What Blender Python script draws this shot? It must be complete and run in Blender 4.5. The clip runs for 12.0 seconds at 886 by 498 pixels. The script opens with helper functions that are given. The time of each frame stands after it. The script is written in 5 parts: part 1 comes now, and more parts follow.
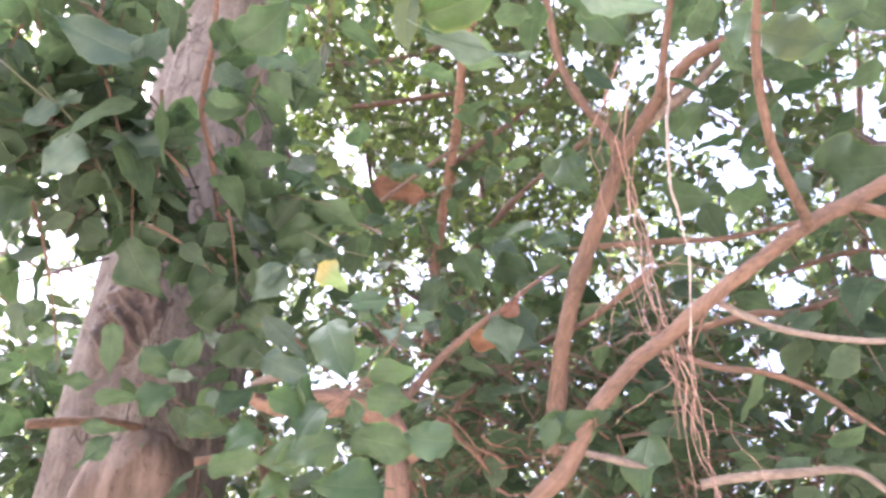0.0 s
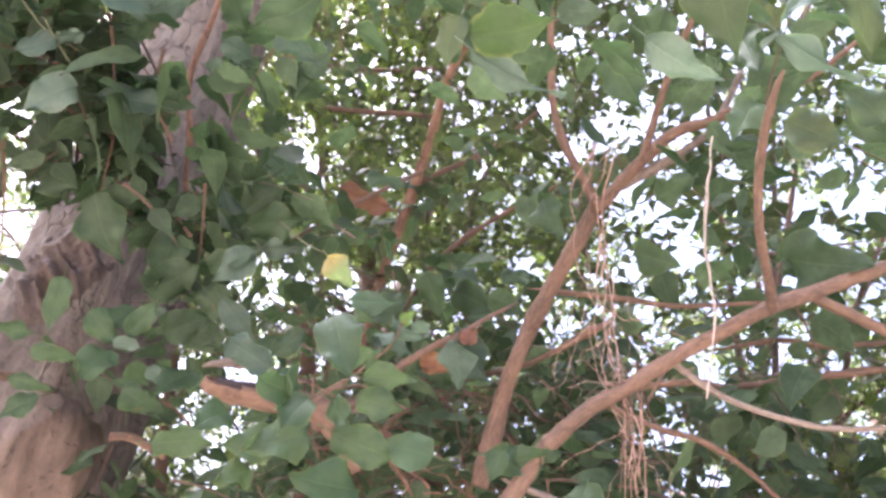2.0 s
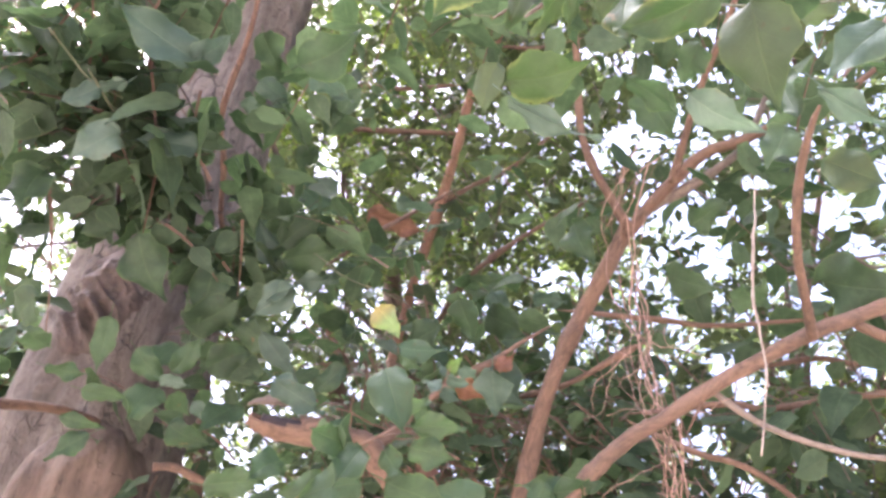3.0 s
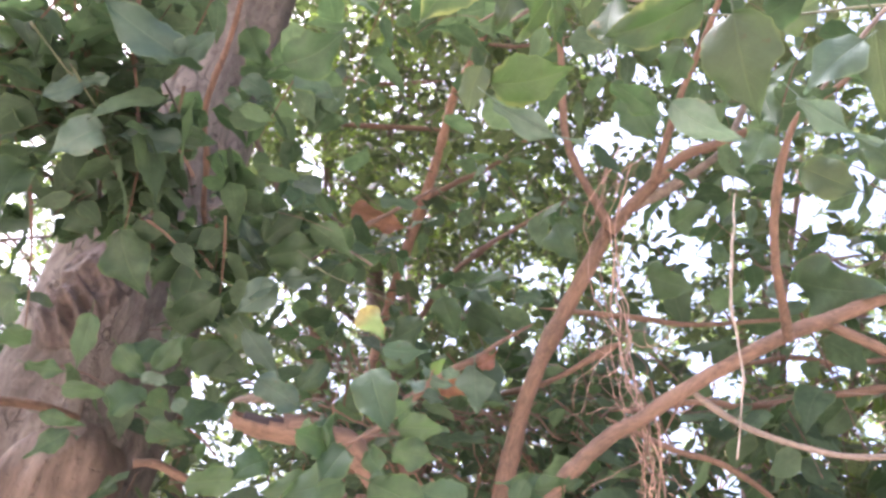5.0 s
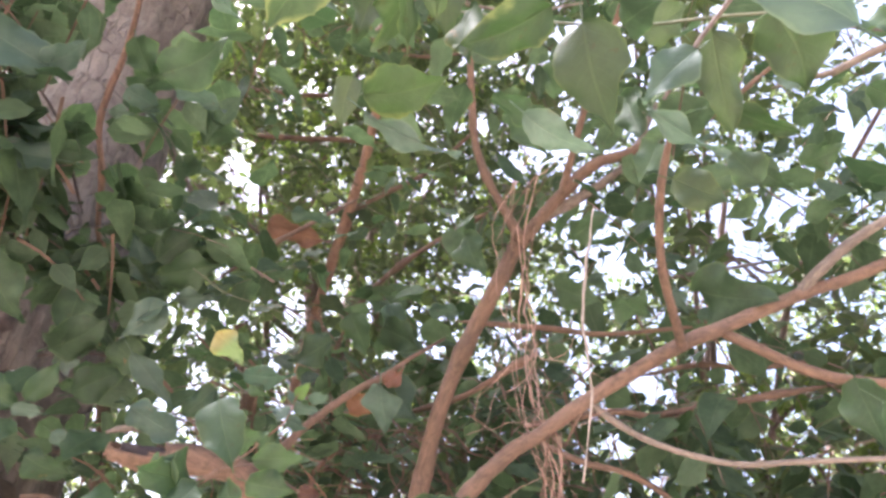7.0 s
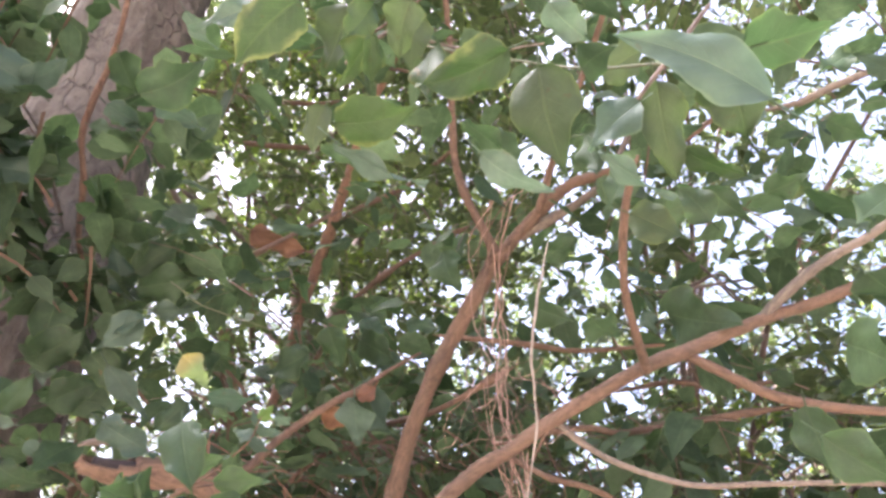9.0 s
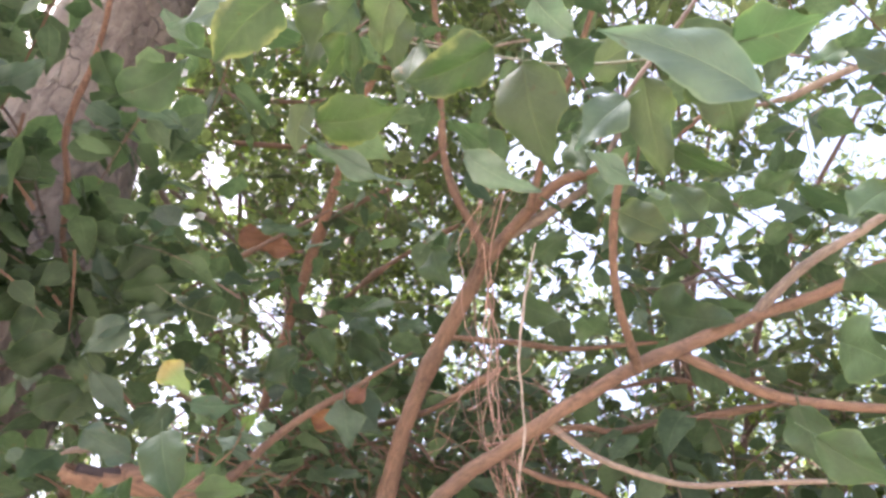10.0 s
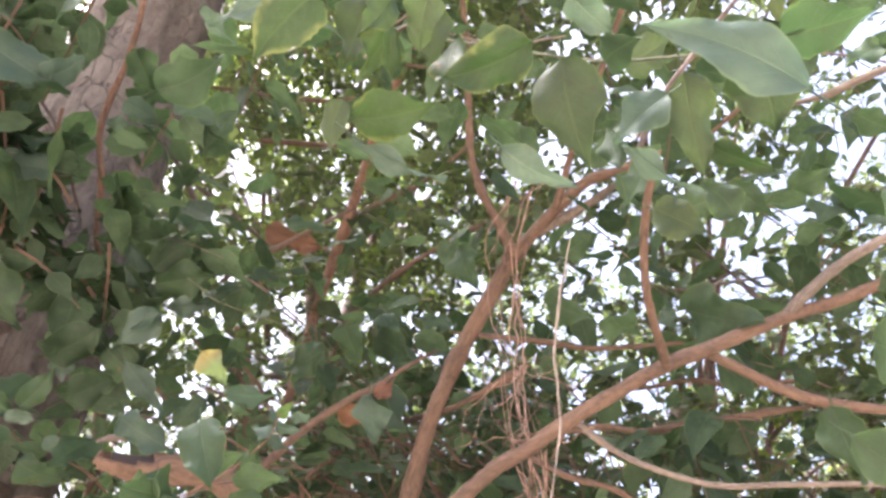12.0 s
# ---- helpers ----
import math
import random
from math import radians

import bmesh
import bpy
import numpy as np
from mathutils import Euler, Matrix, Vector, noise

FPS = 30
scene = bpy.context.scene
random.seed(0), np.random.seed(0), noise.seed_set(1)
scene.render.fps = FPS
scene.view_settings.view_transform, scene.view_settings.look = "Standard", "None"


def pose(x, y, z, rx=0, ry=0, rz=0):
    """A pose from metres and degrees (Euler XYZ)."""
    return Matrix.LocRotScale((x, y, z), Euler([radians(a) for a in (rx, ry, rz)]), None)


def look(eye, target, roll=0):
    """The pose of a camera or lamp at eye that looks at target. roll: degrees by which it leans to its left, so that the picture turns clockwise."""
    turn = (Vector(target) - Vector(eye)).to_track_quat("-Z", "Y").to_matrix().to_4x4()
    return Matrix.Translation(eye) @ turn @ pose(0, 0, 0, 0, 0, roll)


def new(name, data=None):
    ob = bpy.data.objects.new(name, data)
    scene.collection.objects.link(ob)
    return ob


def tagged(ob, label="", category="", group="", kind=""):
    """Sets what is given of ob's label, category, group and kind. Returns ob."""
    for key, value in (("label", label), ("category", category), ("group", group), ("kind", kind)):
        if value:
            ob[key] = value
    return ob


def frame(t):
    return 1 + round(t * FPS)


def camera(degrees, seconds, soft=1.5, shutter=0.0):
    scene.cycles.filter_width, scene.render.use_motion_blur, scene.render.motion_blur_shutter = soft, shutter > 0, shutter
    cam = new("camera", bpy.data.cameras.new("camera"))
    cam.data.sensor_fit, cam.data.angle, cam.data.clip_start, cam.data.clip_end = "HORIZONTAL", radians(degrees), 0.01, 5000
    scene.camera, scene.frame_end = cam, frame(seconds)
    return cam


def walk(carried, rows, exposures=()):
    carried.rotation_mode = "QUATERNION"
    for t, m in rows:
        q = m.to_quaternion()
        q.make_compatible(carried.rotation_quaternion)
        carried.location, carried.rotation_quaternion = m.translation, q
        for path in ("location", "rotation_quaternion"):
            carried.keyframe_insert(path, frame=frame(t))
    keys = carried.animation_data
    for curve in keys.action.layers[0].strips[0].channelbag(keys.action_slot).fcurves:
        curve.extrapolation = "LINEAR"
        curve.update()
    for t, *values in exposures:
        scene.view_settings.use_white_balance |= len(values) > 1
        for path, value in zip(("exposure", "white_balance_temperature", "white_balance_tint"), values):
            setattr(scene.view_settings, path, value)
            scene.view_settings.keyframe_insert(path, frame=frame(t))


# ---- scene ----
# ---- camera ----
cam = camera(66.0, 12.0, soft=3.0)
PATH = [
    (0, look((0.0081, -0.0059, 1.5943), (-0.0121, 1.7238, 2.5982), 0.10)),
    (0.5, look((-0.0522, -0.0059, 1.6016), (0.0611, 1.6934, 2.6501), 1.50)),
    (1, look((-0.0666, -0.0209, 1.6432), (0.1444, 1.6503, 2.7214), -0.54)),
    (1.5, look((-0.0863, -0.0030, 1.6093), (0.1106, 1.6869, 2.6607), 5.68)),
    (2, look((-0.0564, 0.0008, 1.5826), (0.1314, 1.6761, 2.6588), 7.33)),
    (2.5, look((-0.0819, -0.0109, 1.5915), (0.0403, 1.6667, 2.6736), 7.53)),
    (4.5, look((-0.0783, -0.0303, 1.6167), (0.0902, 1.6393, 2.7049), 5.52)),
    (5, look((-0.0844, -0.0290, 1.6056), (0.0958, 1.6486, 2.6794), 6.67)),
    (5.5, look((-0.0806, -0.0380, 1.6152), (0.1126, 1.6324, 2.6980), 5.54)),
    (6, look((-0.0608, -0.0405, 1.6266), (0.1746, 1.6120, 2.7285), 4.20)),
    (6.5, look((-0.0470, -0.0310, 1.6227), (0.2243, 1.6140, 2.7274), 3.84)),
    (7, look((-0.0199, -0.0257, 1.6261), (0.2996, 1.6070, 2.7362), 2.93)),
    (7.5, look((-0.0050, -0.0367, 1.6301), (0.3500, 1.5796, 2.7533), 3.49)),
    (9.5, look((-0.0042, -0.0548, 1.6382), (0.3355, 1.5678, 2.7570), 3.45)),
    (10, look((0.0023, -0.0490, 1.6430), (0.3652, 1.5714, 2.7577), 2.55)),
    (10.5, look((0.0038, -0.0405, 1.6380), (0.3833, 1.5720, 2.7587), 3.09)),
    (11, look((-0.0060, -0.0481, 1.6360), (0.3355, 1.5737, 2.7555), 4.10)),
    (11.5, look((-0.0124, -0.0594, 1.6385), (0.3098, 1.5555, 2.7736), 4.05)),
    (12, look((-0.0080, -0.0476, 1.6367), (0.2985, 1.5862, 2.7488), 4.27)),
]
walk(cam, PATH, exposures=[(0.0, 4.52, 5780, 28), (1.0, 4.24, 5830, 28), (1.5, 4.14, 5830, 28), (2.5, 4.24, 5830, 29), (5.5, 4.16, 5880, 27), (7.5, 3.96, 5980, 24), (12.0, 3.95, 6180, 23)])

# ---- daylight ----
SUN_AZ, SUN_EL = radians(-68), radians(60)
world = bpy.data.worlds.new("sky")
scene.world = world
world.use_nodes = True
wn = world.node_tree.nodes
sky = wn.new("ShaderNodeTexSky")
sky.sky_type, sky.sun_disc = "NISHITA", False
sky.sun_elevation, sky.sun_rotation = SUN_EL, SUN_AZ
sky.air_density, sky.dust_density, sky.ozone_density = 1.0, 9.0, 0.6
wn["Background"].inputs["Strength"].default_value = 0.056
world.node_tree.links.new(sky.outputs["Color"], wn["Background"].inputs["Color"])
sun = new("sun", bpy.data.lights.new("sun", "SUN"))
sun.data.energy, sun.data.angle, sun.data.color = 3.6, radians(36.0), (1.0, 0.96, 0.9)
toward = Vector((math.sin(SUN_AZ) * math.cos(SUN_EL), math.cos(SUN_AZ) * math.cos(SUN_EL), math.sin(SUN_EL)))
sun.matrix_world = look(toward * 30, (0, 0, 0))


# ---- materials ----
class Nodes:
    """A short way to write a node material."""

    def __init__(self, name):
        self.mat = bpy.data.materials.new(name)
        self.mat.use_nodes = True
        self.tree = self.mat.node_tree
        self.tree.nodes.clear()

    def add(self, kind, _out=0, _set=None, **ins):
        node = self.tree.nodes.new("ShaderNode" + kind)
        chosen = _set or {}
        if "operation" in chosen:
            node.operation = chosen["operation"]
        if "data_type" in chosen:
            node.data_type = chosen["data_type"]
        if "blend_type" in chosen:
            node.blend_type = chosen["blend_type"]
        if "interpolation_type" in chosen:
            node.interpolation_type = chosen["interpolation_type"]
        if "feature" in chosen:
            node.feature = chosen["feature"]
        if "attribute_name" in chosen:
            node.attribute_name = chosen["attribute_name"]
        for key, value in ins.items():
            slot = int(key[1:]) if key[0] == "i" and key[1:].isdigit() else key.replace("_", " ")
            if isinstance(value, bpy.types.NodeSocket):
                self.tree.links.new(value, node.inputs[slot])
            else:
                node.inputs[slot].default_value = value
        return node.outputs[_out]

    def math(self, op, a, b=0.0):
        return self.add("Math", _set={"operation": op}, i0=a, i1=b)

    def mix(self, fac, a, b):
        return self.add("Mix", _out=2, _set={"data_type": "RGBA"}, i0=fac, i6=a, i7=b)

    def step(self, x, lo, hi):
        return self.add("MapRange", _set={"interpolation_type": "SMOOTHSTEP"}, i0=x, i1=lo, i2=hi, i3=0.0, i4=1.0)

    def noise(self, coords, scale, detail=4.0, rough=0.55, out=0):
        return self.add("TexNoise", _out=out, Vector=coords, Scale=scale, Detail=detail, Roughness=rough)

    def finish(self, surface):
        self.tree.links.new(surface, self.add_output())
        return self.mat

    def add_output(self):
        return self.tree.nodes.new("ShaderNodeOutputMaterial").inputs["Surface"]


def rgb(*c):
    return (*c, 1.0)


def leaf_material(name, deep, fair, edge=None, joined=False, thin=0.48, rough=0.58, glow=(1.15, 1.2, 0.8), half=None):
    """Leaf skin with a pale midrib, side veins, blotches and, for some, a yellowed rim. UV: across and along the blade."""
    n = Nodes(name)
    uv = n.add("TexCoord", _out=2)
    place = n.add("NewGeometry", _out=0)
    across, along = (n.add("SeparateXYZ", _out=k, Vector=uv) for k in (0, 1))
    side = n.math("ABSOLUTE", n.math("SUBTRACT", across, 0.5))
    if joined:
        chance = n.add("NewGeometry", _out=8)
    else:
        chance = n.add("ObjectInfo", _out=5)
    blotch = n.noise(place, 38.0, 4.0, 0.65)
    grain = n.noise(place, 420.0, 2.0)
    tone = n.math("ADD", n.math("MULTIPLY", chance, 0.6), n.math("MULTIPLY", n.step(blotch, 0.3, 0.72), 0.4))
    colour = n.mix(n.step(tone, 0.1, 0.95), rgb(*deep), rgb(*fair))
    vein_wave = n.math("SINE", n.math("MULTIPLY", n.math("SUBTRACT", along, n.math("MULTIPLY", side, 0.55)), 52.0))
    veins = n.math("MULTIPLY", n.step(vein_wave, 0.86, 1.0), n.step(side, 0.48, 0.1))
    rib = n.step(side, 0.035, 0.008)
    mark = n.math("MAXIMUM", rib, n.math("MULTIPLY", veins, 0.3))
    colour = n.mix(n.math("MULTIPLY", n.math("MULTIPLY", mark, n.noise(place, 90.0, 2.0)), 0.26), colour, rgb(fair[0] * 1.7 + 0.03, fair[1] * 1.5 + 0.03, fair[2] * 1.5 + 0.01))
    cloudy = n.step(n.noise(place, 17.0, 3.0, 0.6), 0.36, 0.64)
    colour = n.mix(n.math("MULTIPLY", cloudy, 0.3), colour, rgb(deep[0] * 0.95, deep[1] * 0.85, deep[2] * 0.75))
    speck = n.step(n.noise(place, 130.0, 2.0), 0.66, 0.74)
    colour = n.mix(n.math("MULTIPLY", speck, 0.35), colour, rgb(deep[0] * 0.9 + 0.02, deep[1] * 0.6, deep[2] * 0.5))
    if half:
        turned = n.step(n.math("ADD", along, n.math("MULTIPLY", n.math("SUBTRACT", n.noise(place, 60.0, 3.0), 0.5), 0.5)), 0.12, 0.5)
        colour = n.mix(n.math("MULTIPLY", turned, 0.9), colour, rgb(*half))
    margin = n.step(n.math("ADD", side, n.math("MULTIPLY", n.noise(place, 70.0, 3.0), 0.12)), 0.505, 0.56)
    colour = n.mix(n.math("MULTIPLY", margin, 0.28), colour, rgb(fair[0] * 1.6 + 0.02, fair[1] * 1.45 + 0.02, fair[2] * 1.1))
    spoiled = n.step(n.noise(place, 24.0, 5.0, 0.7), 0.68, 0.72)
    colour = n.mix(n.math("MULTIPLY", spoiled, 0.7), colour, rgb(0.13, 0.085, 0.035))
    if edge:
        rim = n.step(n.math("ADD", side, n.math("MULTIPLY", n.noise(place, 34.0, 4.0), 0.8)), 0.82, 1.0)
        colour = n.mix(n.math("MULTIPLY", rim, 0.7), colour, rgb(*edge))
    height = n.math("ADD", n.math("MULTIPLY", mark, -0.6), n.math("MULTIPLY", grain, 0.35))
    bump = n.add("Bump", Strength=0.5, Distance=0.0016, Height=height)
    gloss = n.math("ADD", n.math("MULTIPLY", grain, 0.2), rough - 0.1)
    skin = n.add("BsdfPrincipled", Specular_IOR_Level=0.32, Base_Color=colour, Roughness=gloss, Normal=bump)
    through_light = n.add("Mix", _out=2, _set={"data_type": "RGBA", "blend_type": "MULTIPLY"}, i0=1.0, i6=colour, i7=rgb(*glow))
    back = n.add("BsdfTranslucent", Color=through_light, Normal=bump)
    return n.finish(n.add("MixShader", i0=thin, i1=skin, i2=back))


def bark_material(name, deep, fair, stretch=0.25, scale=60.0, relief=0.004, crack=0.0, rough=0.85, stem=True):
    """Bark with grain along its length, blotches, pores and, where asked for, cracks."""
    n = Nodes(name)
    place = n.add("Attribute", _out=1, _set={"attribute_name": "grain"}) if stem else n.add("TexCoord", _out=3)
    long_grain = n.add("Mapping", Vector=place, Scale=(1.0, 1.0, stretch))
    warp = n.add("VectorMath", _set={"operation": "ADD"}, i0=long_grain,
                 i1=n.add("VectorMath", _set={"operation": "SCALE"}, i0=n.noise(place, 9.0, 3.0, out=1), Scale=0.05))
    grain = n.noise(warp, scale, 6.0, 0.65)
    broad = n.noise(place, 7.0, 4.0, 0.6)
    pores = n.step(n.noise(place, scale * 2.4, 2.0), 0.6, 0.72)
    tone = n.math("ADD", n.math("MULTIPLY", grain, 0.7), n.math("MULTIPLY", broad, 0.5))
    colour = n.mix(n.step(tone, 0.38, 0.8), rgb(*deep), rgb(*fair))
    colour = n.mix(n.math("MULTIPLY", pores, 0.4), colour, rgb(deep[0] * 0.55, deep[1] * 0.55, deep[2] * 0.55))
    ring = n.step(n.noise(place, scale * 0.38, 3.0, 0.7), 0.57, 0.68)
    colour = n.mix(n.math("MULTIPLY", ring, 0.45), colour, rgb(deep[0] * 0.7, deep[1] * 0.68, deep[2] * 0.66))
    lichen = n.step(n.noise(place, scale * 0.2, 4.0, 0.6), 0.6, 0.7)
    colour = n.mix(n.math("MULTIPLY", lichen, 0.3), colour, rgb(fair[0] * 1.15, fair[1] * 1.25, fair[2] * 1.35))
    height = n.math("ADD", grain, n.math("MULTIPLY", pores, -0.3))
    if crack:
        cells = n.add("TexVoronoi", _set={"feature": "DISTANCE_TO_EDGE"}, Vector=warp, Scale=34.0)
        line = n.math("MULTIPLY", n.step(cells, 0.05, 0.0), n.step(broad, 0.42, 0.56))
        colour = n.mix(n.math("MULTIPLY", line, crack), colour, rgb(deep[0] * 0.35, deep[1] * 0.33, deep[2] * 0.3))
        height = n.math("SUBTRACT", height, n.math("MULTIPLY", line, 1.6))
    bump = n.add("Bump", Strength=0.8, Distance=relief, Height=height)
    return n.finish(n.add("BsdfPrincipled", Base_Color=colour, Roughness=rough, Normal=bump))


bark = bark_material("reddish_brown_bark", (0.05, 0.03, 0.018), (0.152, 0.092, 0.057), scale=230.0, relief=0.003)
vine_bark = bark_material("orange_brown_vine_bark", (0.09, 0.048, 0.027), (0.25, 0.14, 0.085), scale=230.0, relief=0.0025)
pale_bark = bark_material("pale_tan_bark", (0.072, 0.055, 0.041), (0.185, 0.147, 0.111), scale=230.0, relief=0.0025)
dark_bark = bark_material("dark_twig_bark", (0.05, 0.04, 0.035), (0.14, 0.11, 0.09), scale=230.0, relief=0.001)
far_bark = bark_material("grey_brown_bark", (0.05, 0.035, 0.027), (0.15, 0.1, 0.076), scale=70.0, relief=0.004)
green_stem = bark_material("green_stem_skin", (0.05, 0.06, 0.03), (0.11, 0.12, 0.06), scale=200.0, relief=0.0006, rough=0.6)
dry_stem = bark_material("dry_straw_stem", (0.12, 0.07, 0.05), (0.34, 0.225, 0.165), scale=160.0, relief=0.0008)
pale_stem = bark_material("bleached_dry_stem", (0.11, 0.09, 0.07), (0.255, 0.215, 0.17), scale=160.0, relief=0.0008)
trunk_bark = bark_material("beige_grey_trunk_bark", (0.068, 0.056, 0.046), (0.168, 0.143, 0.12), stretch=0.4, scale=46.0, relief=0.016, crack=0.38, stem=False)
scar_bark = bark_material("dark_scarred_bark", (0.035, 0.025, 0.02), (0.105, 0.079, 0.063), stretch=0.6, scale=34.0, relief=0.012, stem=False)
burl_bark = bark_material("rusty_burl_bark", (0.052, 0.037, 0.027), (0.13, 0.094, 0.068), stretch=0.35, scale=40.0, relief=0.008, stem=False)
hollow_shade = bark_material("hollow_shade_wood", (0.012, 0.009, 0.008), (0.05, 0.035, 0.03), scale=60.0, relief=0.004)

TONES = {
    "green": ((0.03, 0.06, 0.027), (0.066, 0.112, 0.053), None),
    "dark": ((0.028, 0.053, 0.026), (0.062, 0.105, 0.052), None),
    "blue": ((0.038, 0.07, 0.05), (0.077, 0.12, 0.09), None),
    "pale": ((0.055, 0.092, 0.066), (0.102, 0.15, 0.112), None),
    "olive": ((0.026, 0.046, 0.019), (0.054, 0.082, 0.035), None),
    "edged": ((0.022, 0.047, 0.015), (0.05, 0.086, 0.03), (0.125, 0.145, 0.05)),
    "bright": ((0.055, 0.105, 0.028), (0.105, 0.175, 0.05), None),
    "yellow": ((0.14, 0.14, 0.05), (0.225, 0.205, 0.08), (0.12, 0.17, 0.06)),
    "orange": ((0.15, 0.075, 0.04), (0.28, 0.145, 0.08), None),
    "brown": ((0.075, 0.038, 0.028), (0.16, 0.082, 0.06), None),
}
leaf_mats = {k: leaf_material(f"{k}_leaf", *v, thin=0.29 if k in ("olive", "edged", "pale") else 0.4, half=(0.13, 0.2, 0.085) if k == "yellow" else None) for k, v in TONES.items()}
near_mass = leaf_material("leaf_mass_near", (0.03, 0.058, 0.028), (0.09, 0.138, 0.078), joined=True)
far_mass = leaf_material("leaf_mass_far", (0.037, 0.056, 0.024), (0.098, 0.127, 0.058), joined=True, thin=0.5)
# paler yellow-green copy of the leaf mass: sunlight put into the base colour
sunlit_tint_mass = leaf_material("leaf_mass_sunlit_tint", (0.065, 0.11, 0.022), (0.17, 0.22, 0.055), joined=True, thin=0.45)


def ground_material():
    n = Nodes("bounce_lightened_litter_soil")
    place = n.add("TexCoord", _out=3)
    litter = n.add("TexVoronoi", _out=1, Vector=place, Scale=16.0)
    # soil lightened so the unseen ground bounces fill onto the leaf undersides
    soil = n.mix(n.noise(place, 0.6, 5.0), rgb(0.17, 0.14, 0.105), rgb(0.33, 0.27, 0.2))
    colour = n.mix(n.math("MULTIPLY", n.noise(place, 3.0, 4.0), 0.5), soil, litter)
    colour = n.mix(0.6, colour, soil)
    bump = n.add("Bump", Strength=0.6, Distance=0.02, Height=n.noise(place, 20.0, 6.0))
    return n.finish(n.add("BsdfPrincipled", Base_Color=colour, Roughness=0.95, Normal=bump))


# ---- builders ----
rng = random.Random(7)


def part(name, mesh_or_bm, material, parent, label=""):
    """One mesh object under a thing or a part."""
    mesh = mesh_or_bm
    if isinstance(mesh, bmesh.types.BMesh):
        mesh = bpy.data.meshes.new(name)
        mesh_or_bm.to_mesh(mesh)
        mesh_or_bm.free()
    if material and not mesh.materials:
        mesh.materials.append(material)
    ob = new(name, mesh)
    ob.parent = parent
    return tagged(ob, label)


def smooth_line(points, steps):
    """A Catmull-Rom curve through rows of x, y, z, radius."""
    pts = [Vector(p) for p in points]
    pts = [pts[0] * 2 - pts[1], *pts, pts[-1] * 2 - pts[-2]]
    line = []
    for a, b, c, d in zip(pts, pts[1:], pts[2:], pts[3:]):
        for k in range(steps):
            t = k / steps
            line.append(0.5 * (2 * b + (c - a) * t + (2 * a - 5 * b + 4 * c - d) * t * t + (3 * b - a - 3 * c + d) * t ** 3))
    return line + [pts[-2]]


def tube(points, steps=6, sides=12, rough=0.12, knots=0.0, close=True):
    """A round stem along the points, a little uneven, with swollen knots."""
    line = smooth_line([tuple(p) for p in points], steps)
    bm = bmesh.new()
    rings, up = [], Vector((0.31, 0.2, 0.93))
    grain, gone = bm.verts.layers.float_vector.new("grain"), 0.0
    seed = Vector(points[0][:3]) * 7
    for k, p in enumerate(line):
        at, r = p.to_3d(), max(p[3], 0.0004)
        ahead = (line[min(k + 1, len(line) - 1)] - line[max(k - 1, 0)]).to_3d().normalized()
        x = ahead.cross(up).normalized()
        y = x.cross(ahead)
        swell = 1 + knots * max(0.0, noise.noise(at * 16 + seed)) ** 2 * 3
        ring = []
        for s in range(sides):
            a = 2 * math.pi * s / sides
            d = x * math.cos(a) + y * math.sin(a)
            lump = 1 + rough * noise.noise((at + d * r * 2.5) * (0.35 / max(r, 0.004)) + seed)
            vert = bm.verts.new(at + d * r * swell * lump)
            vert[grain] = seed * 3 + Vector((r * math.cos(a), r * math.sin(a), gone))
            ring.append(vert)
        rings.append(ring)
        if k + 1 < len(line):
            gone += (line[k + 1] - p).to_3d().length
    for a, b in zip(rings, rings[1:]):
        for s in range(sides):
            bm.faces.new((a[s], a[(s + 1) % sides], b[(s + 1) % sides], b[s]))
    if close:
        bm.faces.new(rings[0][::-1])
        bm.faces.new(rings[-1])
    for f in bm.faces:
        f.smooth = True
    return bm


def blade(sections, cells, fold, curl, wave, seed, blunt=0.0):
    """Vertices, faces and UVs of one leaf of length 1 and half width 0.5 along +y, face up: folded on its rib, curled, with a wavy rim."""
    dice = random.Random(seed)
    phase, lean, bend, uneven = dice.uniform(0, 6), dice.uniform(-0.14, 0.14), dice.uniform(-0.9, 0.9) * wave * 6, dice.uniform(-0.5, 0.5)
    verts, faces, uvs = [], [], []
    for i in range(sections + 1):
        v = i / sections
        half = 0.5 * math.sin(math.pi * v ** 0.64) ** (0.74 + 0.85 * v ** 1.5 + blunt) + 0.003
        twist = bend * (v - 0.3)
        for j in range(-cells, cells + 1):
            u = j / cells
            rim = wave * abs(u) ** 2 * math.sin(v * 11 + phase + 1.3 * u)
            x = u * half * (1 + 0.03 * math.sin(v * 23 + phase) + 0.24 * noise.noise(Vector((seed * 3.1, v * 6, u * 1.5))) + 0.1 * noise.noise(Vector((seed * 1.7, v * 29, u))))
            z = abs(u) * half * math.tan(radians(fold * (1 + uneven * u))) + x * twist + rim - curl * (v * v * 1.4 - 0.25 * v) - 0.16 * fold / 20 * (u * half) ** 2 * 4
            verts.append((x + lean * math.sin(v * 3), v, z))
            uvs.append((0.5 + 0.5 * u, v))
    row = 2 * cells + 1
    for i in range(sections):
        for j in range(row - 1):
            k = i * row + j
            faces.append((k, k + 1, k + row + 1, k + row))
    return verts, faces, uvs


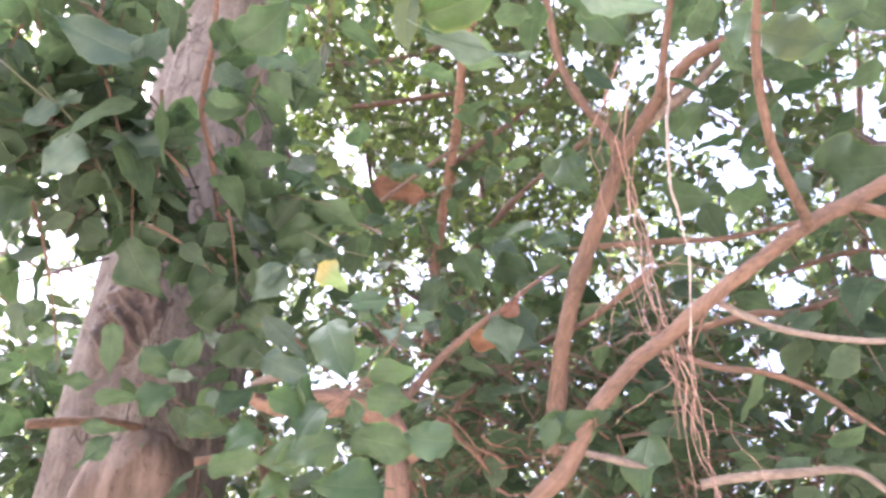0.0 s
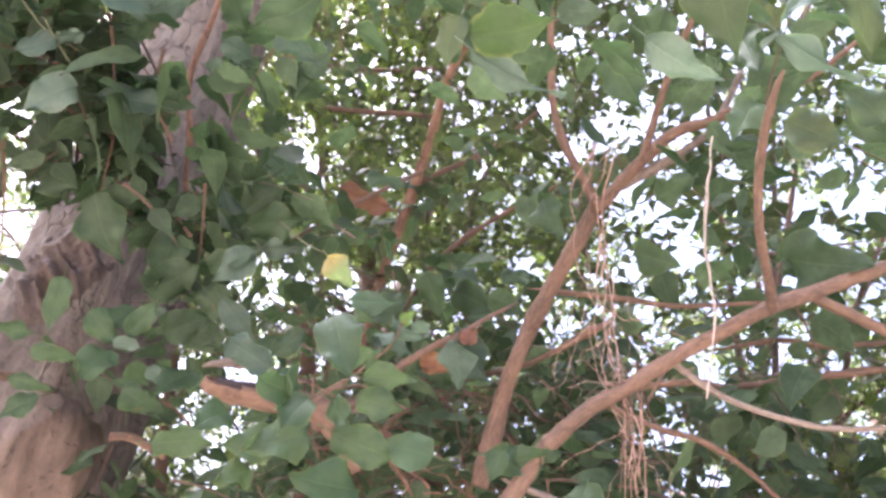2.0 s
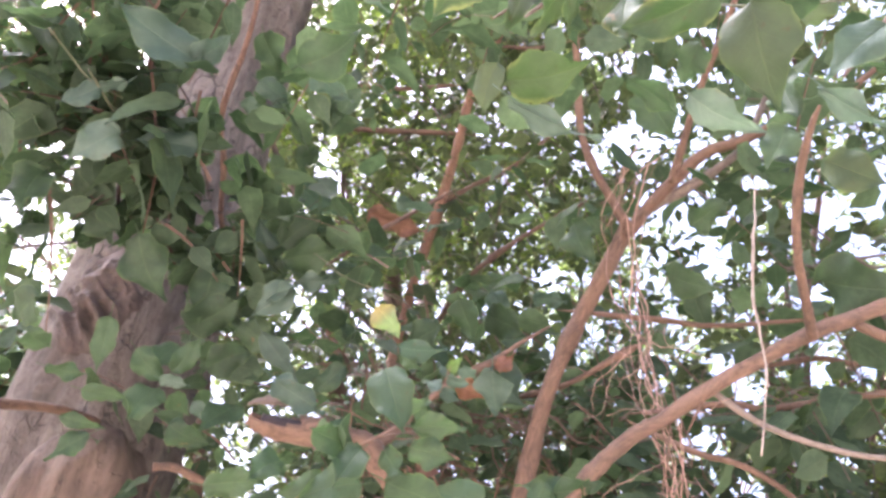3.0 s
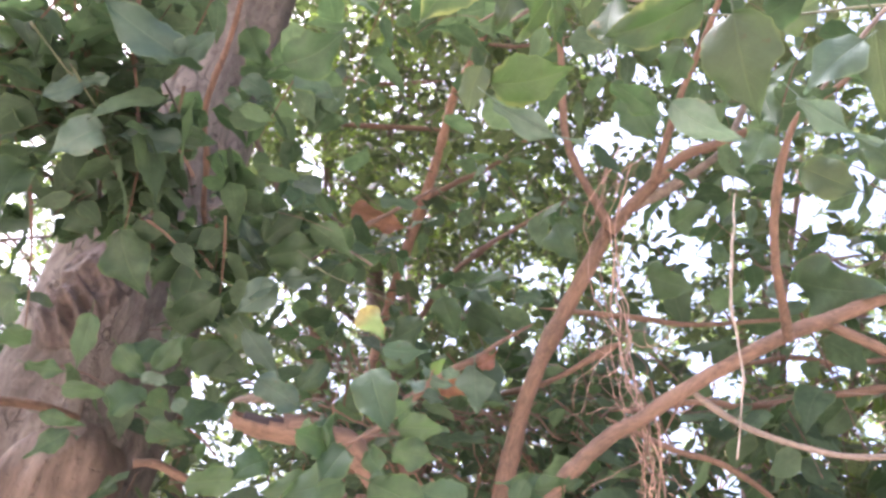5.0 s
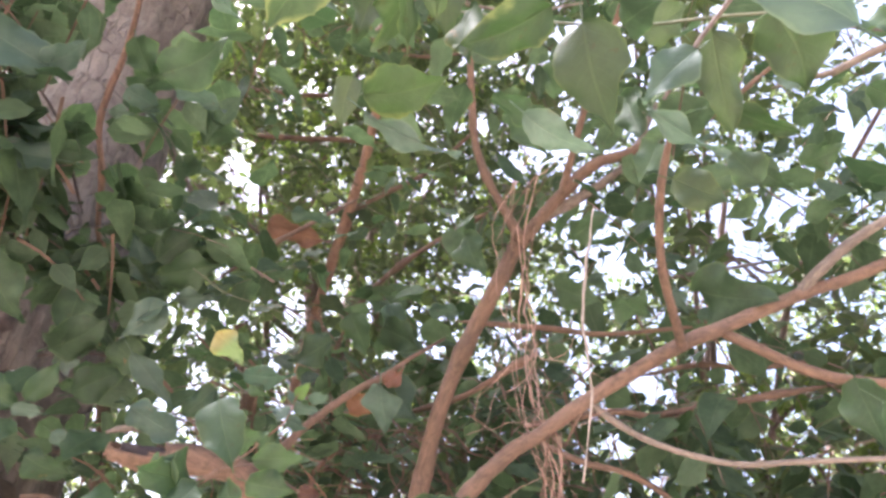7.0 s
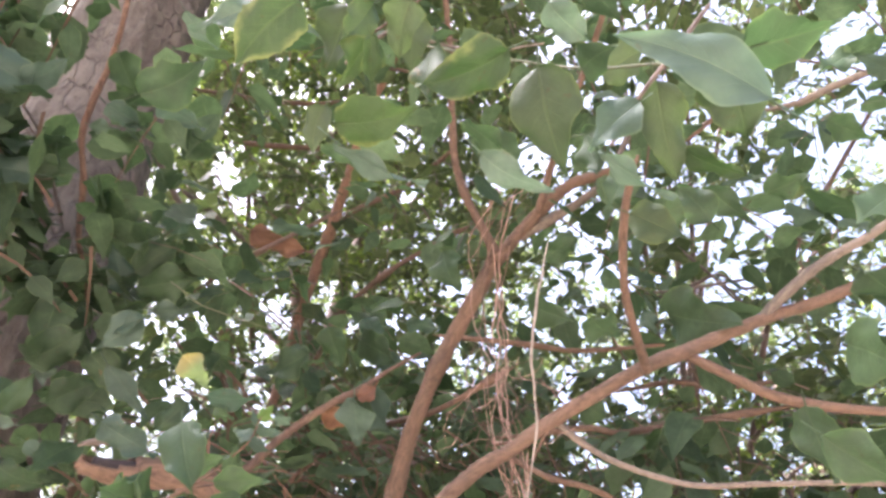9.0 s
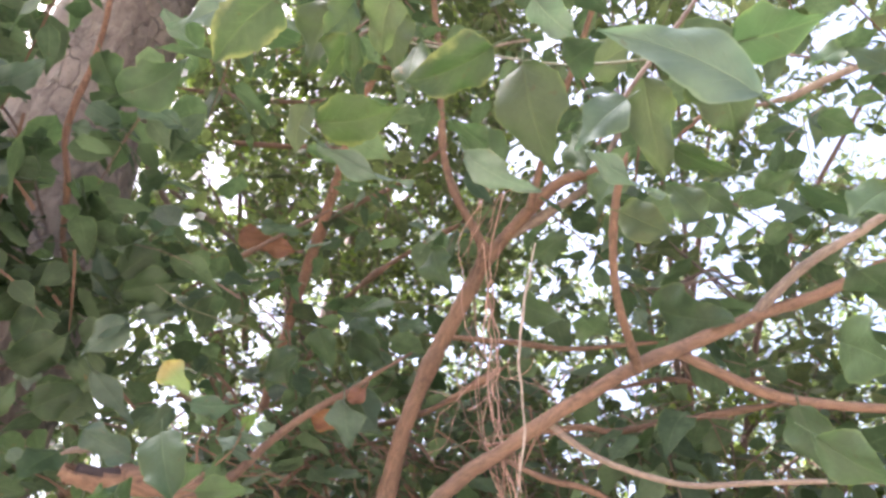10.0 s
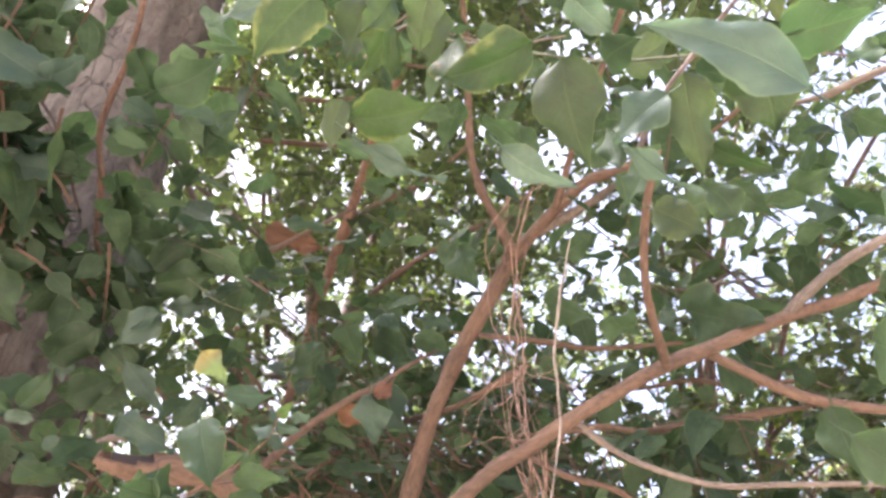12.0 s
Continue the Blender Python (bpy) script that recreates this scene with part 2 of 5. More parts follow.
def leaf_mesh(name, material, sections=10, cells=3, fold=15, curl=0.1, wave=0.03, seed=0, stalk=0.22):
    """A leaf with its stalk, of unit length and width."""
    verts, faces, uvs = blade(sections, cells, fold, curl, wave, seed)
    base = len(verts)
    if stalk:
        for k in range(4):
            for a in range(3):
                t = 2 * math.pi * a / 3
                r = 0.016 - 0.001 * k
                verts.append((r * 1.6 * math.cos(t), 0.25 - (0.25 + stalk) * k / 3, r * math.sin(t) - 0.012 - 0.05 * (k / 3) ** 2))
                uvs.append((0.5, 0.3))
        for k in range(3):
            for a in range(3):
                faces.append((base + 3 * k + a, base + 3 * k + (a + 1) % 3, base + 3 * k + 3 + (a + 1) % 3, base + 3 * k + 3 + a))
    mesh = bpy.data.meshes.new(name)
    mesh.from_pydata(verts, [], faces)
    layer = mesh.uv_layers.new(name="UVMap")
    flat = np.array([uvs[v] for f in faces for v in f], dtype=np.float32).ravel()
    layer.data.foreach_set("uv", flat)
    mesh.polygons.foreach_set("use_smooth", [True] * len(faces))
    mesh.materials.append(material)
    return mesh


def leaf_matrix(base, tip, normal, width):
    """The pose and size that lays a unit leaf from base to tip, its face towards the normal."""
    y = Vector(tip) - Vector(base)
    length = y.length
    y.normalize()
    z = Vector(normal)
    z = (z - y * z.dot(y)).normalized()
    x = y.cross(z)
    turn = Matrix((x * width, y * length, z * (width * 0.5 + length * 0.5))).transposed().to_4x4()
    return Matrix.Translation(base) @ turn


# ---- openings in the crown, cleared along sight lines: bearing and height in degrees from the viewpoint, half width, how empty ----
VIEWPOINT = Vector((0.0, 0.0, 1.6))
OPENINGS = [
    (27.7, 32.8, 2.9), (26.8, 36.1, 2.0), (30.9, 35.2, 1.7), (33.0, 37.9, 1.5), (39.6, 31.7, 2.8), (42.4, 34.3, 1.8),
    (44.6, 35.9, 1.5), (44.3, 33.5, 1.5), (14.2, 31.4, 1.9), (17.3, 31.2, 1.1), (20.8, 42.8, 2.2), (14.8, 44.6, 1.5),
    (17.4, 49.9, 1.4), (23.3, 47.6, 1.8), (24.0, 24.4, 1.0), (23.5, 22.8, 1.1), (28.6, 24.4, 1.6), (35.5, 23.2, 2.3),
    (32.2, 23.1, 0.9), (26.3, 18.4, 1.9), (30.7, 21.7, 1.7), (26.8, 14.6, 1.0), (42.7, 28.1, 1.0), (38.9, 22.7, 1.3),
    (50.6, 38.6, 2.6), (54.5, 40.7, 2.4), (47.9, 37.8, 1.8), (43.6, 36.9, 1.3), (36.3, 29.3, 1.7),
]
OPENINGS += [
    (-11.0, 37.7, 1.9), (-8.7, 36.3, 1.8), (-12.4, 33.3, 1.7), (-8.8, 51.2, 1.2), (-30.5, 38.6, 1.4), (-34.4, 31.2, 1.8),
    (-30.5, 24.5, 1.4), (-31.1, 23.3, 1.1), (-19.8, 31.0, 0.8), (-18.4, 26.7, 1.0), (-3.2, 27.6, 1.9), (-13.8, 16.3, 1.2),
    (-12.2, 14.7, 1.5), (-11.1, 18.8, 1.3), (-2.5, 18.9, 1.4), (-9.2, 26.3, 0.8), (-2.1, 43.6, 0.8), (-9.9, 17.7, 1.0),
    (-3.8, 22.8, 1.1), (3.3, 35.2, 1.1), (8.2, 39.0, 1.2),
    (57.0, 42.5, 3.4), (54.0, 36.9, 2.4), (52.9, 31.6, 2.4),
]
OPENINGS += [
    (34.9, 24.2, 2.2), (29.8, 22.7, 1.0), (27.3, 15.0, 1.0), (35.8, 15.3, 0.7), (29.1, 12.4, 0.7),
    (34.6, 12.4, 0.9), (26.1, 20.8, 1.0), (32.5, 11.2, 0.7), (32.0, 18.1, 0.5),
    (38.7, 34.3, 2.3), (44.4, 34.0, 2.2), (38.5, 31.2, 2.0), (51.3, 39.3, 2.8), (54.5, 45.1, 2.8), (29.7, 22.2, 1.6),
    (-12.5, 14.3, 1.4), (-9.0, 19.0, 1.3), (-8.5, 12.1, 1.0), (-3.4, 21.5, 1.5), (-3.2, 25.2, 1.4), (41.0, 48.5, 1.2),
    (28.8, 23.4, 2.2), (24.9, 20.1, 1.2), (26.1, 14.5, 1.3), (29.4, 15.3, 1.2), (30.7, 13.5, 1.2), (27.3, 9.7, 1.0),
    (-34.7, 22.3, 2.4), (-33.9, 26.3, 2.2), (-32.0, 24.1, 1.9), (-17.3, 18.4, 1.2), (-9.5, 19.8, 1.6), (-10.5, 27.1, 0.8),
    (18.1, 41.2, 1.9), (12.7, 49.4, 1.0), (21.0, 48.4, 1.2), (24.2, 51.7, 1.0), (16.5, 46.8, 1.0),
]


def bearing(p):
    d = (Vector(p) - VIEWPOINT).normalized()
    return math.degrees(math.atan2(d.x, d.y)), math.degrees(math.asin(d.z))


# ---- where the near leaves thin out before the shrub with sunlit-tinted leaves ----
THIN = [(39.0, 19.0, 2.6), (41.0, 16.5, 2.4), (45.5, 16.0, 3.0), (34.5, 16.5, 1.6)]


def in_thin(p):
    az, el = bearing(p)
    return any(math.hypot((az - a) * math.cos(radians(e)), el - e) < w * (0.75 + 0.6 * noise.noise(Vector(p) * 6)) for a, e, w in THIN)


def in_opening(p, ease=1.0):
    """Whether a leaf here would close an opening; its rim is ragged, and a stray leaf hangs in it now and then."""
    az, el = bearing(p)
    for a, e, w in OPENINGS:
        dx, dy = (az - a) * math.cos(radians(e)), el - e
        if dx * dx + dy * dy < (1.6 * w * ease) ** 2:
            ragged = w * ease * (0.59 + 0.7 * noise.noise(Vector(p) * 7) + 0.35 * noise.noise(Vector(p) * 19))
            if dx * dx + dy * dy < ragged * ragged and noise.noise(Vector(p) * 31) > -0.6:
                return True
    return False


def polar(az, el, far):
    a, e = radians(az), radians(el)
    return VIEWPOINT + far * Vector((math.sin(a) * math.cos(e), math.cos(a) * math.cos(e), math.sin(e)))


def sprig(at, dice, size, count):
    """Leaves along a short drooping shoot: rows of base, tip, normal, width; and the shoot's line."""
    out = Vector((dice.uniform(-1, 1), dice.uniform(-1, 1), dice.uniform(-0.7, 0.5))).normalized()
    long = size * count * 0.45
    line = [at + out * long * (k / 4 - 0.5) + Vector((0, 0, -0.35 * long * (k / 4 - 0.3) ** 2)) for k in range(5)]
    side = out.cross(Vector((0, 0, 1))).normalized()
    rows = []
    for k in range(count):
        f = 4 * (k + 0.5) / count
        p = line[int(f)].lerp(line[min(int(f) + 1, 4)], f - int(f))
        way = (side * (1 if k % 2 else -1) * dice.uniform(0.5, 1.1) + out * dice.uniform(0.2, 0.9)
               + Vector((dice.uniform(-0.4, 0.4), dice.uniform(-0.4, 0.4), dice.uniform(-0.9, 0.25)))).normalized()
        normal = Vector((dice.gauss(0, 0.55), dice.gauss(-0.25, 0.55), 0.75))
        length = size * dice.uniform(0.7, 1.25)
        base = p + way * length * 0.2
        rows.append((base, base + way * length, normal, length * dice.uniform(0.42, 0.7)))
    return rows, line


def leaf_mass(name, rows, material, parent, templates, label=""):
    """Many leaves joined into one mesh."""
    verts, faces, uvs, count = [], [], [], 0
    for k, (base, tip, normal, width) in enumerate(rows):
        tv, tf, tu = templates[k % len(templates)]
        m = np.array(leaf_matrix(base, tip, normal, width))
        verts.append(tv @ m[:3, :3].T + m[:3, 3])
        faces.append(tf + count)
        uvs.append(tu)
        count += len(tv)
    verts, faces, uvs = np.concatenate(verts), np.concatenate(faces), np.concatenate(uvs)
    mesh = bpy.data.meshes.new(name)
    mesh.vertices.add(len(verts))
    mesh.vertices.foreach_set("co", verts.astype(np.float32).ravel())
    mesh.loops.add(faces.size)
    mesh.loops.foreach_set("vertex_index", faces.astype(np.int32).ravel())
    mesh.polygons.add(len(faces))
    mesh.polygons.foreach_set("loop_start", np.arange(0, faces.size, 4, dtype=np.int32))
    mesh.polygons.foreach_set("use_smooth", np.ones(len(faces), dtype=bool))
    mesh.uv_layers.new(name="UVMap").data.foreach_set("uv", uvs.astype(np.float32).ravel())
    mesh.update(calc_edges=True)
    ob = part(name, mesh, material, parent, label)
    return tagged(ob, kind="stuff")


def template(sections, cells, fold, curl, wave, seed):
    v, f, u = blade(sections, cells, fold, curl, wave, seed)
    v, f, u = np.array(v), np.array(f), np.array(u)
    return v, f, u[f.ravel()]


FINE = [template(6, 1, f, c, 0.04, s) for s, (f, c) in enumerate([(12, 0.1), (20, 0.2), (8, 0.05), (25, 0.15), (15, -0.08), (18, 0.3)])]
TINY = [template(2, 1, f, c, 0.02, s) for s, (f, c) in enumerate([(12, 0.1), (22, 0.2), (8, 0.05), (18, 0.3)])]
COARSE = [template(3, 1, f, c, 0.03, s) for s, (f, c) in enumerate([(12, 0.1), (22, 0.2), (8, 0.05), (18, 0.3)])]


def twig_mass(name, lines, radius, material, parent):
    """Many thin shoots joined into one mesh."""
    verts, faces = [], []
    for line in lines:
        base = len(verts)
        for k, p in enumerate(line):
            r = radius * (1 - 0.7 * k / (len(line) - 1))
            for a in range(3):
                t = 2.094 * a
                verts.append((p.x + r * math.cos(t), p.y + r * math.sin(t), p.z + r * math.sin(t + 1)))
        for k in range(len(line) - 1):
            for a in range(3):
                i, j = base + 3 * k, (a + 1) % 3
                faces.append((i + a, i + j, i + 3 + j, i + 3 + a))
    mesh = bpy.data.meshes.new(name)
    mesh.from_pydata(verts, [], faces)
    return tagged(part(name, mesh, material, parent), kind="stuff")


def fill(dice, count, az, el, far, size, leaves, ease=1.0, keep=None):
    """Sprigs spread through a part of the crown, leaving its openings free."""
    rows, lines, tries = [], [], 0
    while count > 0 and tries < 90000:
        tries += 1
        p = polar(dice.uniform(*az), math.degrees(math.asin(dice.uniform(math.sin(radians(el[0])), math.sin(radians(el[1]))))), dice.uniform(*far))
        if noise.noise(p * (1.6 if far[0] > 1.6 else 5.0)) < -0.28 or (keep and not keep(p)):
            continue
        got, line = sprig(p, dice, size * (dice.uniform(0.85, 1.15) if far[0] > 1.6 else dice.uniform(0.5, 1.15)), dice.randint(*leaves))
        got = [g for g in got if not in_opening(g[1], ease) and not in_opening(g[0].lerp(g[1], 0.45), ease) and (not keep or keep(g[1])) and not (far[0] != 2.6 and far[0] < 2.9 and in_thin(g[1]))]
        if len(got) < 2:
            continue
        rows += got
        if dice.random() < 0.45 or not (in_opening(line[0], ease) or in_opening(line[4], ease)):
            lines.append(line)
        count -= 1
    return rows, lines


# ---- ground ----
bm = bmesh.new()
bmesh.ops.create_grid(bm, x_segments=80, y_segments=80, size=1)
for v in bm.verts:
    d = v.co.xy.length
    v.co.x, v.co.y = v.co.x * (6 + 900 * d ** 4), v.co.y * (6 + 900 * d ** 4)
    v.co.z = 0.05 * noise.noise(Vector((v.co.x * 0.7, v.co.y * 0.7, 0))) if d < 0.6 else 0.0
ground = part("ground", bm, ground_material(), None)
tagged(ground, "unseen brown soil with dry leaf litter, lightened to bounce light upward", "ground", kind="structure")

# ---- the pale tree ----
TRUNK_X, TRUNK_Y = -0.603, 1.329


def girth(z):
    """The trunk's radius at a height."""
    return 0.146 + 0.036 * max(0.0, 2.18 - z) + 0.05 * max(0.0, 0.5 - z)

tree = tagged(new("tree"), "old tree with pale beige cracked bark, scarred and overgrown", "tree")
tree.location = (TRUNK_X, TRUNK_Y, 0)


def under(ob, parent):
    """Keeps a part in place under a thing that stands elsewhere."""
    ob.parent = parent
    ob.matrix_parent_inverse = Matrix.Translation(parent.location).inverted()
    return ob


bm = bmesh.new()
SEG, RINGS = 72, 150
for i in range(RINGS + 1):
    z = -0.1 + 5.6 * i / RINGS
    r = girth(z) * (1 - 0.75 * max(0.0, z - 4.2) / 1.3)
    for s in range(SEG):
        a = 2 * math.pi * s / SEG
        d = Vector((math.cos(a), math.sin(a), 0))
        q = Vector((d.x * 2.2, d.y * 2.2, z * 1.1))
        furrow = 0.008 * max(0.0, min(1.0, (z - 2.7) * 2)) * noise.noise(Vector((d.x * 9, d.y * 9, z * 2.2)))
        lump = furrow + 0.022 * noise.noise(q) + 0.010 * noise.noise(q * 3.3) + 0.004 * noise.noise(Vector((d.x * 14, d.y * 14, z * 9)))
        bm.verts.new((TRUNK_X + d.x * (r + lump) + 0.015 * math.sin(z), TRUNK_Y + d.y * (r + lump), z))
bm.verts.ensure_lookup_table()
for i in range(RINGS):
    for s in range(SEG):
        a, b = i * SEG + s, i * SEG + (s + 1) % SEG
        bm.faces.new([bm.verts[k] for k in (a, b, b + SEG, a + SEG)]).smooth = True
bm.faces.new([bm.verts[RINGS * SEG + s] for s in range(SEG)])
under(part("trunk", bm, trunk_bark, tree, "beige-grey bark with fine cracks"), tree)


def bark_patch(name, z0, angle, tall, wide, height, material, label, rough=52.0, torn=1.0):
    """A swollen, torn patch of bark on the trunk."""
    bm = bmesh.new()
    n = 90
    grid = []
    for i in range(n + 1):
        for j in range(n + 1):
            u, v = 2 * i / n - 1, 2 * j / n - 1
            z, a = z0 + v * tall / 2, angle + u * wide / 2 / 0.156
            d = Vector((math.cos(a), math.sin(a), 0))
            q = Vector((d.x, d.y, z))
            q = Vector((d.x * 0.156, d.y * 0.156, z)) if torn > 0.5 else Vector((d.x * 0.3, d.y * 0.3, z * 0.6))
            away = math.hypot(u, v) + 0.35 * noise.noise(q * 12)
            body = max(-0.6, 1 - away ** 2)
            slant = Vector(((q.x + q.z * 0.7) * 1.1, q.y, (q.z - q.x * 0.7) * 0.4))
            rag = 1 + torn * (0.5 - abs(noise.noise(slant * rough * 0.5)) * 2.2 + 0.4 * noise.noise(slant * rough) + 0.25 * noise.noise(q * rough * 2.2))
            r = girth(z) + 0.005 + height * body * rag + (0.0 if body > 0 else 0.04 * body)
            grid.append(bm.verts.new((TRUNK_X + d.x * r + 0.015 * math.sin(z), TRUNK_Y + d.y * r, z)))
    for i in range(n):
        for j in range(n):
            k = i * (n + 1) + j
            bm.faces.new((grid[k], grid[k + n + 1], grid[k + n + 2], grid[k + 1])).smooth = True
    return under(part(name, bm, material, tree, label), tree)


bark_patch("bark_scar", 2.151, radians(-98), 0.24, 0.19, 0.021, scar_bark, "dark torn scar in the bark")
bark_patch("burl", 1.815, radians(-66), 0.2, 0.2, 0.05, burl_bark, "rusty brown swollen burl", 20.0, 0.25)

# ---- the shrub that climbs through the clearing ----
shrub = tagged(new("climbing_shrub"), "leafy climbing shrub with bare reddish-brown stems", "shrub")


def branch(name, points, material):
    wide = points[0][3] > 0.006
    if name == "twig":  # fades out at both ends
        ends = [(*(2 * Vector(p[:3]) - Vector(q[:3])), 0.0009) for p, q in ((points[0], tuple(Vector(points[0]).lerp(Vector(points[1]), 0.5))), (points[-1], tuple(Vector(points[-1]).lerp(Vector(points[-2]), 0.5))))]
        points = [ends[0], *points, ends[1]]
    bm = tube(points, 12 if wide else 5, 18 if wide else 7, 0.16, 0.22 if wide else 0.5)
    return part(name, bm, material, shrub)


branch("root_stem", [(0.02, 0.88, -0.05, 0.034), (0.0, 0.85, 0.5, 0.027), (0.05, 0.81, 1.1, 0.024), (0.075, 0.795, 1.5, 0.022), (0.085, 0.792, 1.69, 0.019)], bark)
branch("main_stem", [(0.158, 1.030, 1.840, 0.0134), (0.165, 1.020, 1.881, 0.0132), (0.171, 1.010, 1.922, 0.0129), (0.183, 0.975, 2.004, 0.0128), (0.208, 0.935, 2.089, 0.0129), (0.243, 0.890, 2.176, 0.0127), (0.263, 0.870, 2.223, 0.0129), (0.279, 0.850, 2.267, 0.0125)], bark)
branch("branch", [(0.275, 0.836, 2.254, 0.0096), (0.250, 0.829, 2.296, 0.0076), (0.214, 0.819, 2.353, 0.0067), (0.188, 0.803, 2.416, 0.0064), (0.172, 0.770, 2.486, 0.0061), (0.152, 0.725, 2.590, 0.0055), (0.113, 0.642, 2.685, 0.0043)], bark)
branch("branch", [(0.276, 0.841, 2.247, 0.0109), (0.298, 0.820, 2.282, 0.0103), (0.326, 0.787, 2.315, 0.0098), (0.369, 0.744, 2.356, 0.0091), (0.415, 0.718, 2.369, 0.0084), (0.465, 0.680, 2.388, 0.0063), (0.519, 0.641, 2.401, 0.0049), (0.592, 0.563, 2.456, 0.0032)], bark)
branch("branch", [(0.308, 0.818, 2.289, 0.0082), (0.348, 0.794, 2.313, 0.0078), (0.402, 0.764, 2.350, 0.0069), (0.443, 0.744, 2.397, 0.0059), (0.480, 0.710, 2.492, 0.0050)], pale_bark)
branch("branch", [(0.327, 0.779, 2.315, 0.0068), (0.329, 0.716, 2.371, 0.0056), (0.332, 0.662, 2.418, 0.0053), (0.340, 0.591, 2.468, 0.0048), (0.342, 0.502, 2.525, 0.0040)], bark)
branch("main_branch", [(0.073, 0.791, 1.693, 0.0096), (0.102, 0.772, 1.732, 0.0097), (0.134, 0.758, 1.760, 0.0097), (0.166, 0.742, 1.815, 0.0093), (0.210, 0.718, 1.864, 0.0089), (0.253, 0.701, 1.893, 0.0084), (0.300, 0.673, 1.928, 0.0084), (0.349, 0.644, 1.959, 0.0084), (0.390, 0.617, 1.983, 0.0084), (0.469, 0.609, 2.023, 0.0083), (0.565, 0.601, 2.073, 0.0081), (0.637, 0.577, 2.100, 0.0074), (0.709, 0.537, 2.134, 0.0070), (0.793, 0.468, 2.168, 0.0059)], bark)
branch("branch", [(0.553, 0.604, 2.064, 0.0064), (0.573, 0.590, 2.090, 0.0072), (0.619, 0.553, 2.133, 0.0067), (0.664, 0.515, 2.160, 0.0059), (0.702, 0.482, 2.184, 0.0053), (0.765, 0.424, 2.209, 0.0041)], pale_bark)
branch("branch", [(0.446, 0.614, 2.007, 0.0055), (0.480, 0.606, 1.989, 0.0067), (0.539, 0.600, 1.965, 0.0064), (0.594, 0.586, 1.953, 0.0061), (0.669, 0.546, 1.940, 0.0052), (0.722, 0.505, 1.928, 0.0041)], bark)
branch("branch", [(0.294, 0.677, 1.932, 0.0042), (0.314, 0.675, 1.912, 0.0041), (0.353, 0.664, 1.885, 0.0038), (0.396, 0.644, 1.865, 0.0035), (0.442, 0.620, 1.852, 0.0034), (0.501, 0.584, 1.852, 0.0031), (0.613, 0.523, 1.851, 0.0028)], pale_bark)
branch("branch", [(0.383, 0.600, 1.971, 0.0062), (0.349, 0.554, 1.979, 0.0050), (0.310, 0.500, 1.998, 0.0043), (0.291, 0.463, 2.026, 0.0040), (0.276, 0.423, 2.049, 0.0036), (0.268, 0.388, 2.066, 0.0030), (0.267, 0.372, 2.074, 0.0012)], bark)
branch("twig", [(0.297, 0.672, 1.925, 0.0025), (0.286, 0.680, 1.906, 0.0019), (0.278, 0.692, 1.885, 0.0012)], bark)
branch("twig", [(0.140, 0.756, 1.781, 0.0032), (0.169, 0.752, 1.773, 0.0029), (0.202, 0.746, 1.763, 0.0027)], pale_bark)
branch("branch", [(0.319, 0.879, 1.767, 0.0062), (0.356, 0.864, 1.772, 0.0056), (0.418, 0.846, 1.774, 0.0050), (0.481, 0.824, 1.772, 0.0044), (0.511, 0.812, 1.743, 0.0036)], pale_bark)
branch("twig", [(0.270, 1.012, 2.189, 0.0049), (0.380, 0.975, 2.177, 0.0048), (0.458, 0.944, 2.164, 0.0043), (0.590, 0.916, 2.183, 0.0036)], bark)
branch("twig", [(0.376, 0.992, 2.019, 0.0041), (0.447, 0.901, 2.010, 0.0055), (0.489, 0.880, 2.001, 0.0051), (0.581, 0.872, 2.025, 0.0051), (0.709, 0.824, 2.048, 0.0044)], bark)
branch("twig", [(0.317, 0.905, 1.951, 0.0037), (0.364, 0.862, 1.914, 0.0047), (0.431, 0.864, 1.906, 0.0044), (0.486, 0.863, 1.881, 0.0041), (0.527, 0.849, 1.838, 0.0034)], bark)
branch("twig", [(0.559, 0.972, 2.118, 0.0029), (0.624, 0.925, 2.124, 0.0049), (0.679, 0.891, 2.108, 0.0048), (0.770, 0.874, 2.125, 0.0041)], bark)
branch("twig", [(0.309, 0.984, 2.101, 0.0050), (0.233, 1.030, 2.056, 0.0046), (0.162, 1.106, 2.048, 0.0045)], bark)
# far branch wears the lighter vine bark: sunlight on it put into the colour
branch("branch", [(-0.062, 1.698, 2.247, 0.0121), (-0.043, 1.667, 2.400, 0.0125), (-0.028, 1.627, 2.522, 0.0133), (-0.008, 1.577, 2.644, 0.0141), (0.012, 1.528, 2.751, 0.0148), (0.033, 1.466, 2.893, 0.0132), (0.049, 1.383, 3.041, 0.0121), (0.088, 1.321, 3.150, 0.0110), (0.111, 1.257, 3.253, 0.0098), (0.115, 1.162, 3.444, 0.0086)], vine_bark)
branch("branch", [(0.011, 1.526, 2.754, 0.0095), (0.106, 1.527, 2.841, 0.0079), (0.216, 1.507, 2.924, 0.0068), (0.334, 1.437, 3.046, 0.0057)], bark)
branch("twig", [(0.284, 1.204, 2.550, 0.0048), (0.204, 1.257, 2.506, 0.0054), (0.138, 1.318, 2.468, 0.0060), (0.073, 1.394, 2.413, 0.0061), (0.037, 1.489, 2.346, 0.0062)], bark)
branch("twig", [(-0.427, 1.587, 3.201, 0.0067), (-0.284, 1.594, 3.218, 0.0075), (-0.139, 1.589, 3.236, 0.0075), (-0.031, 1.569, 3.256, 0.0062)], bark)
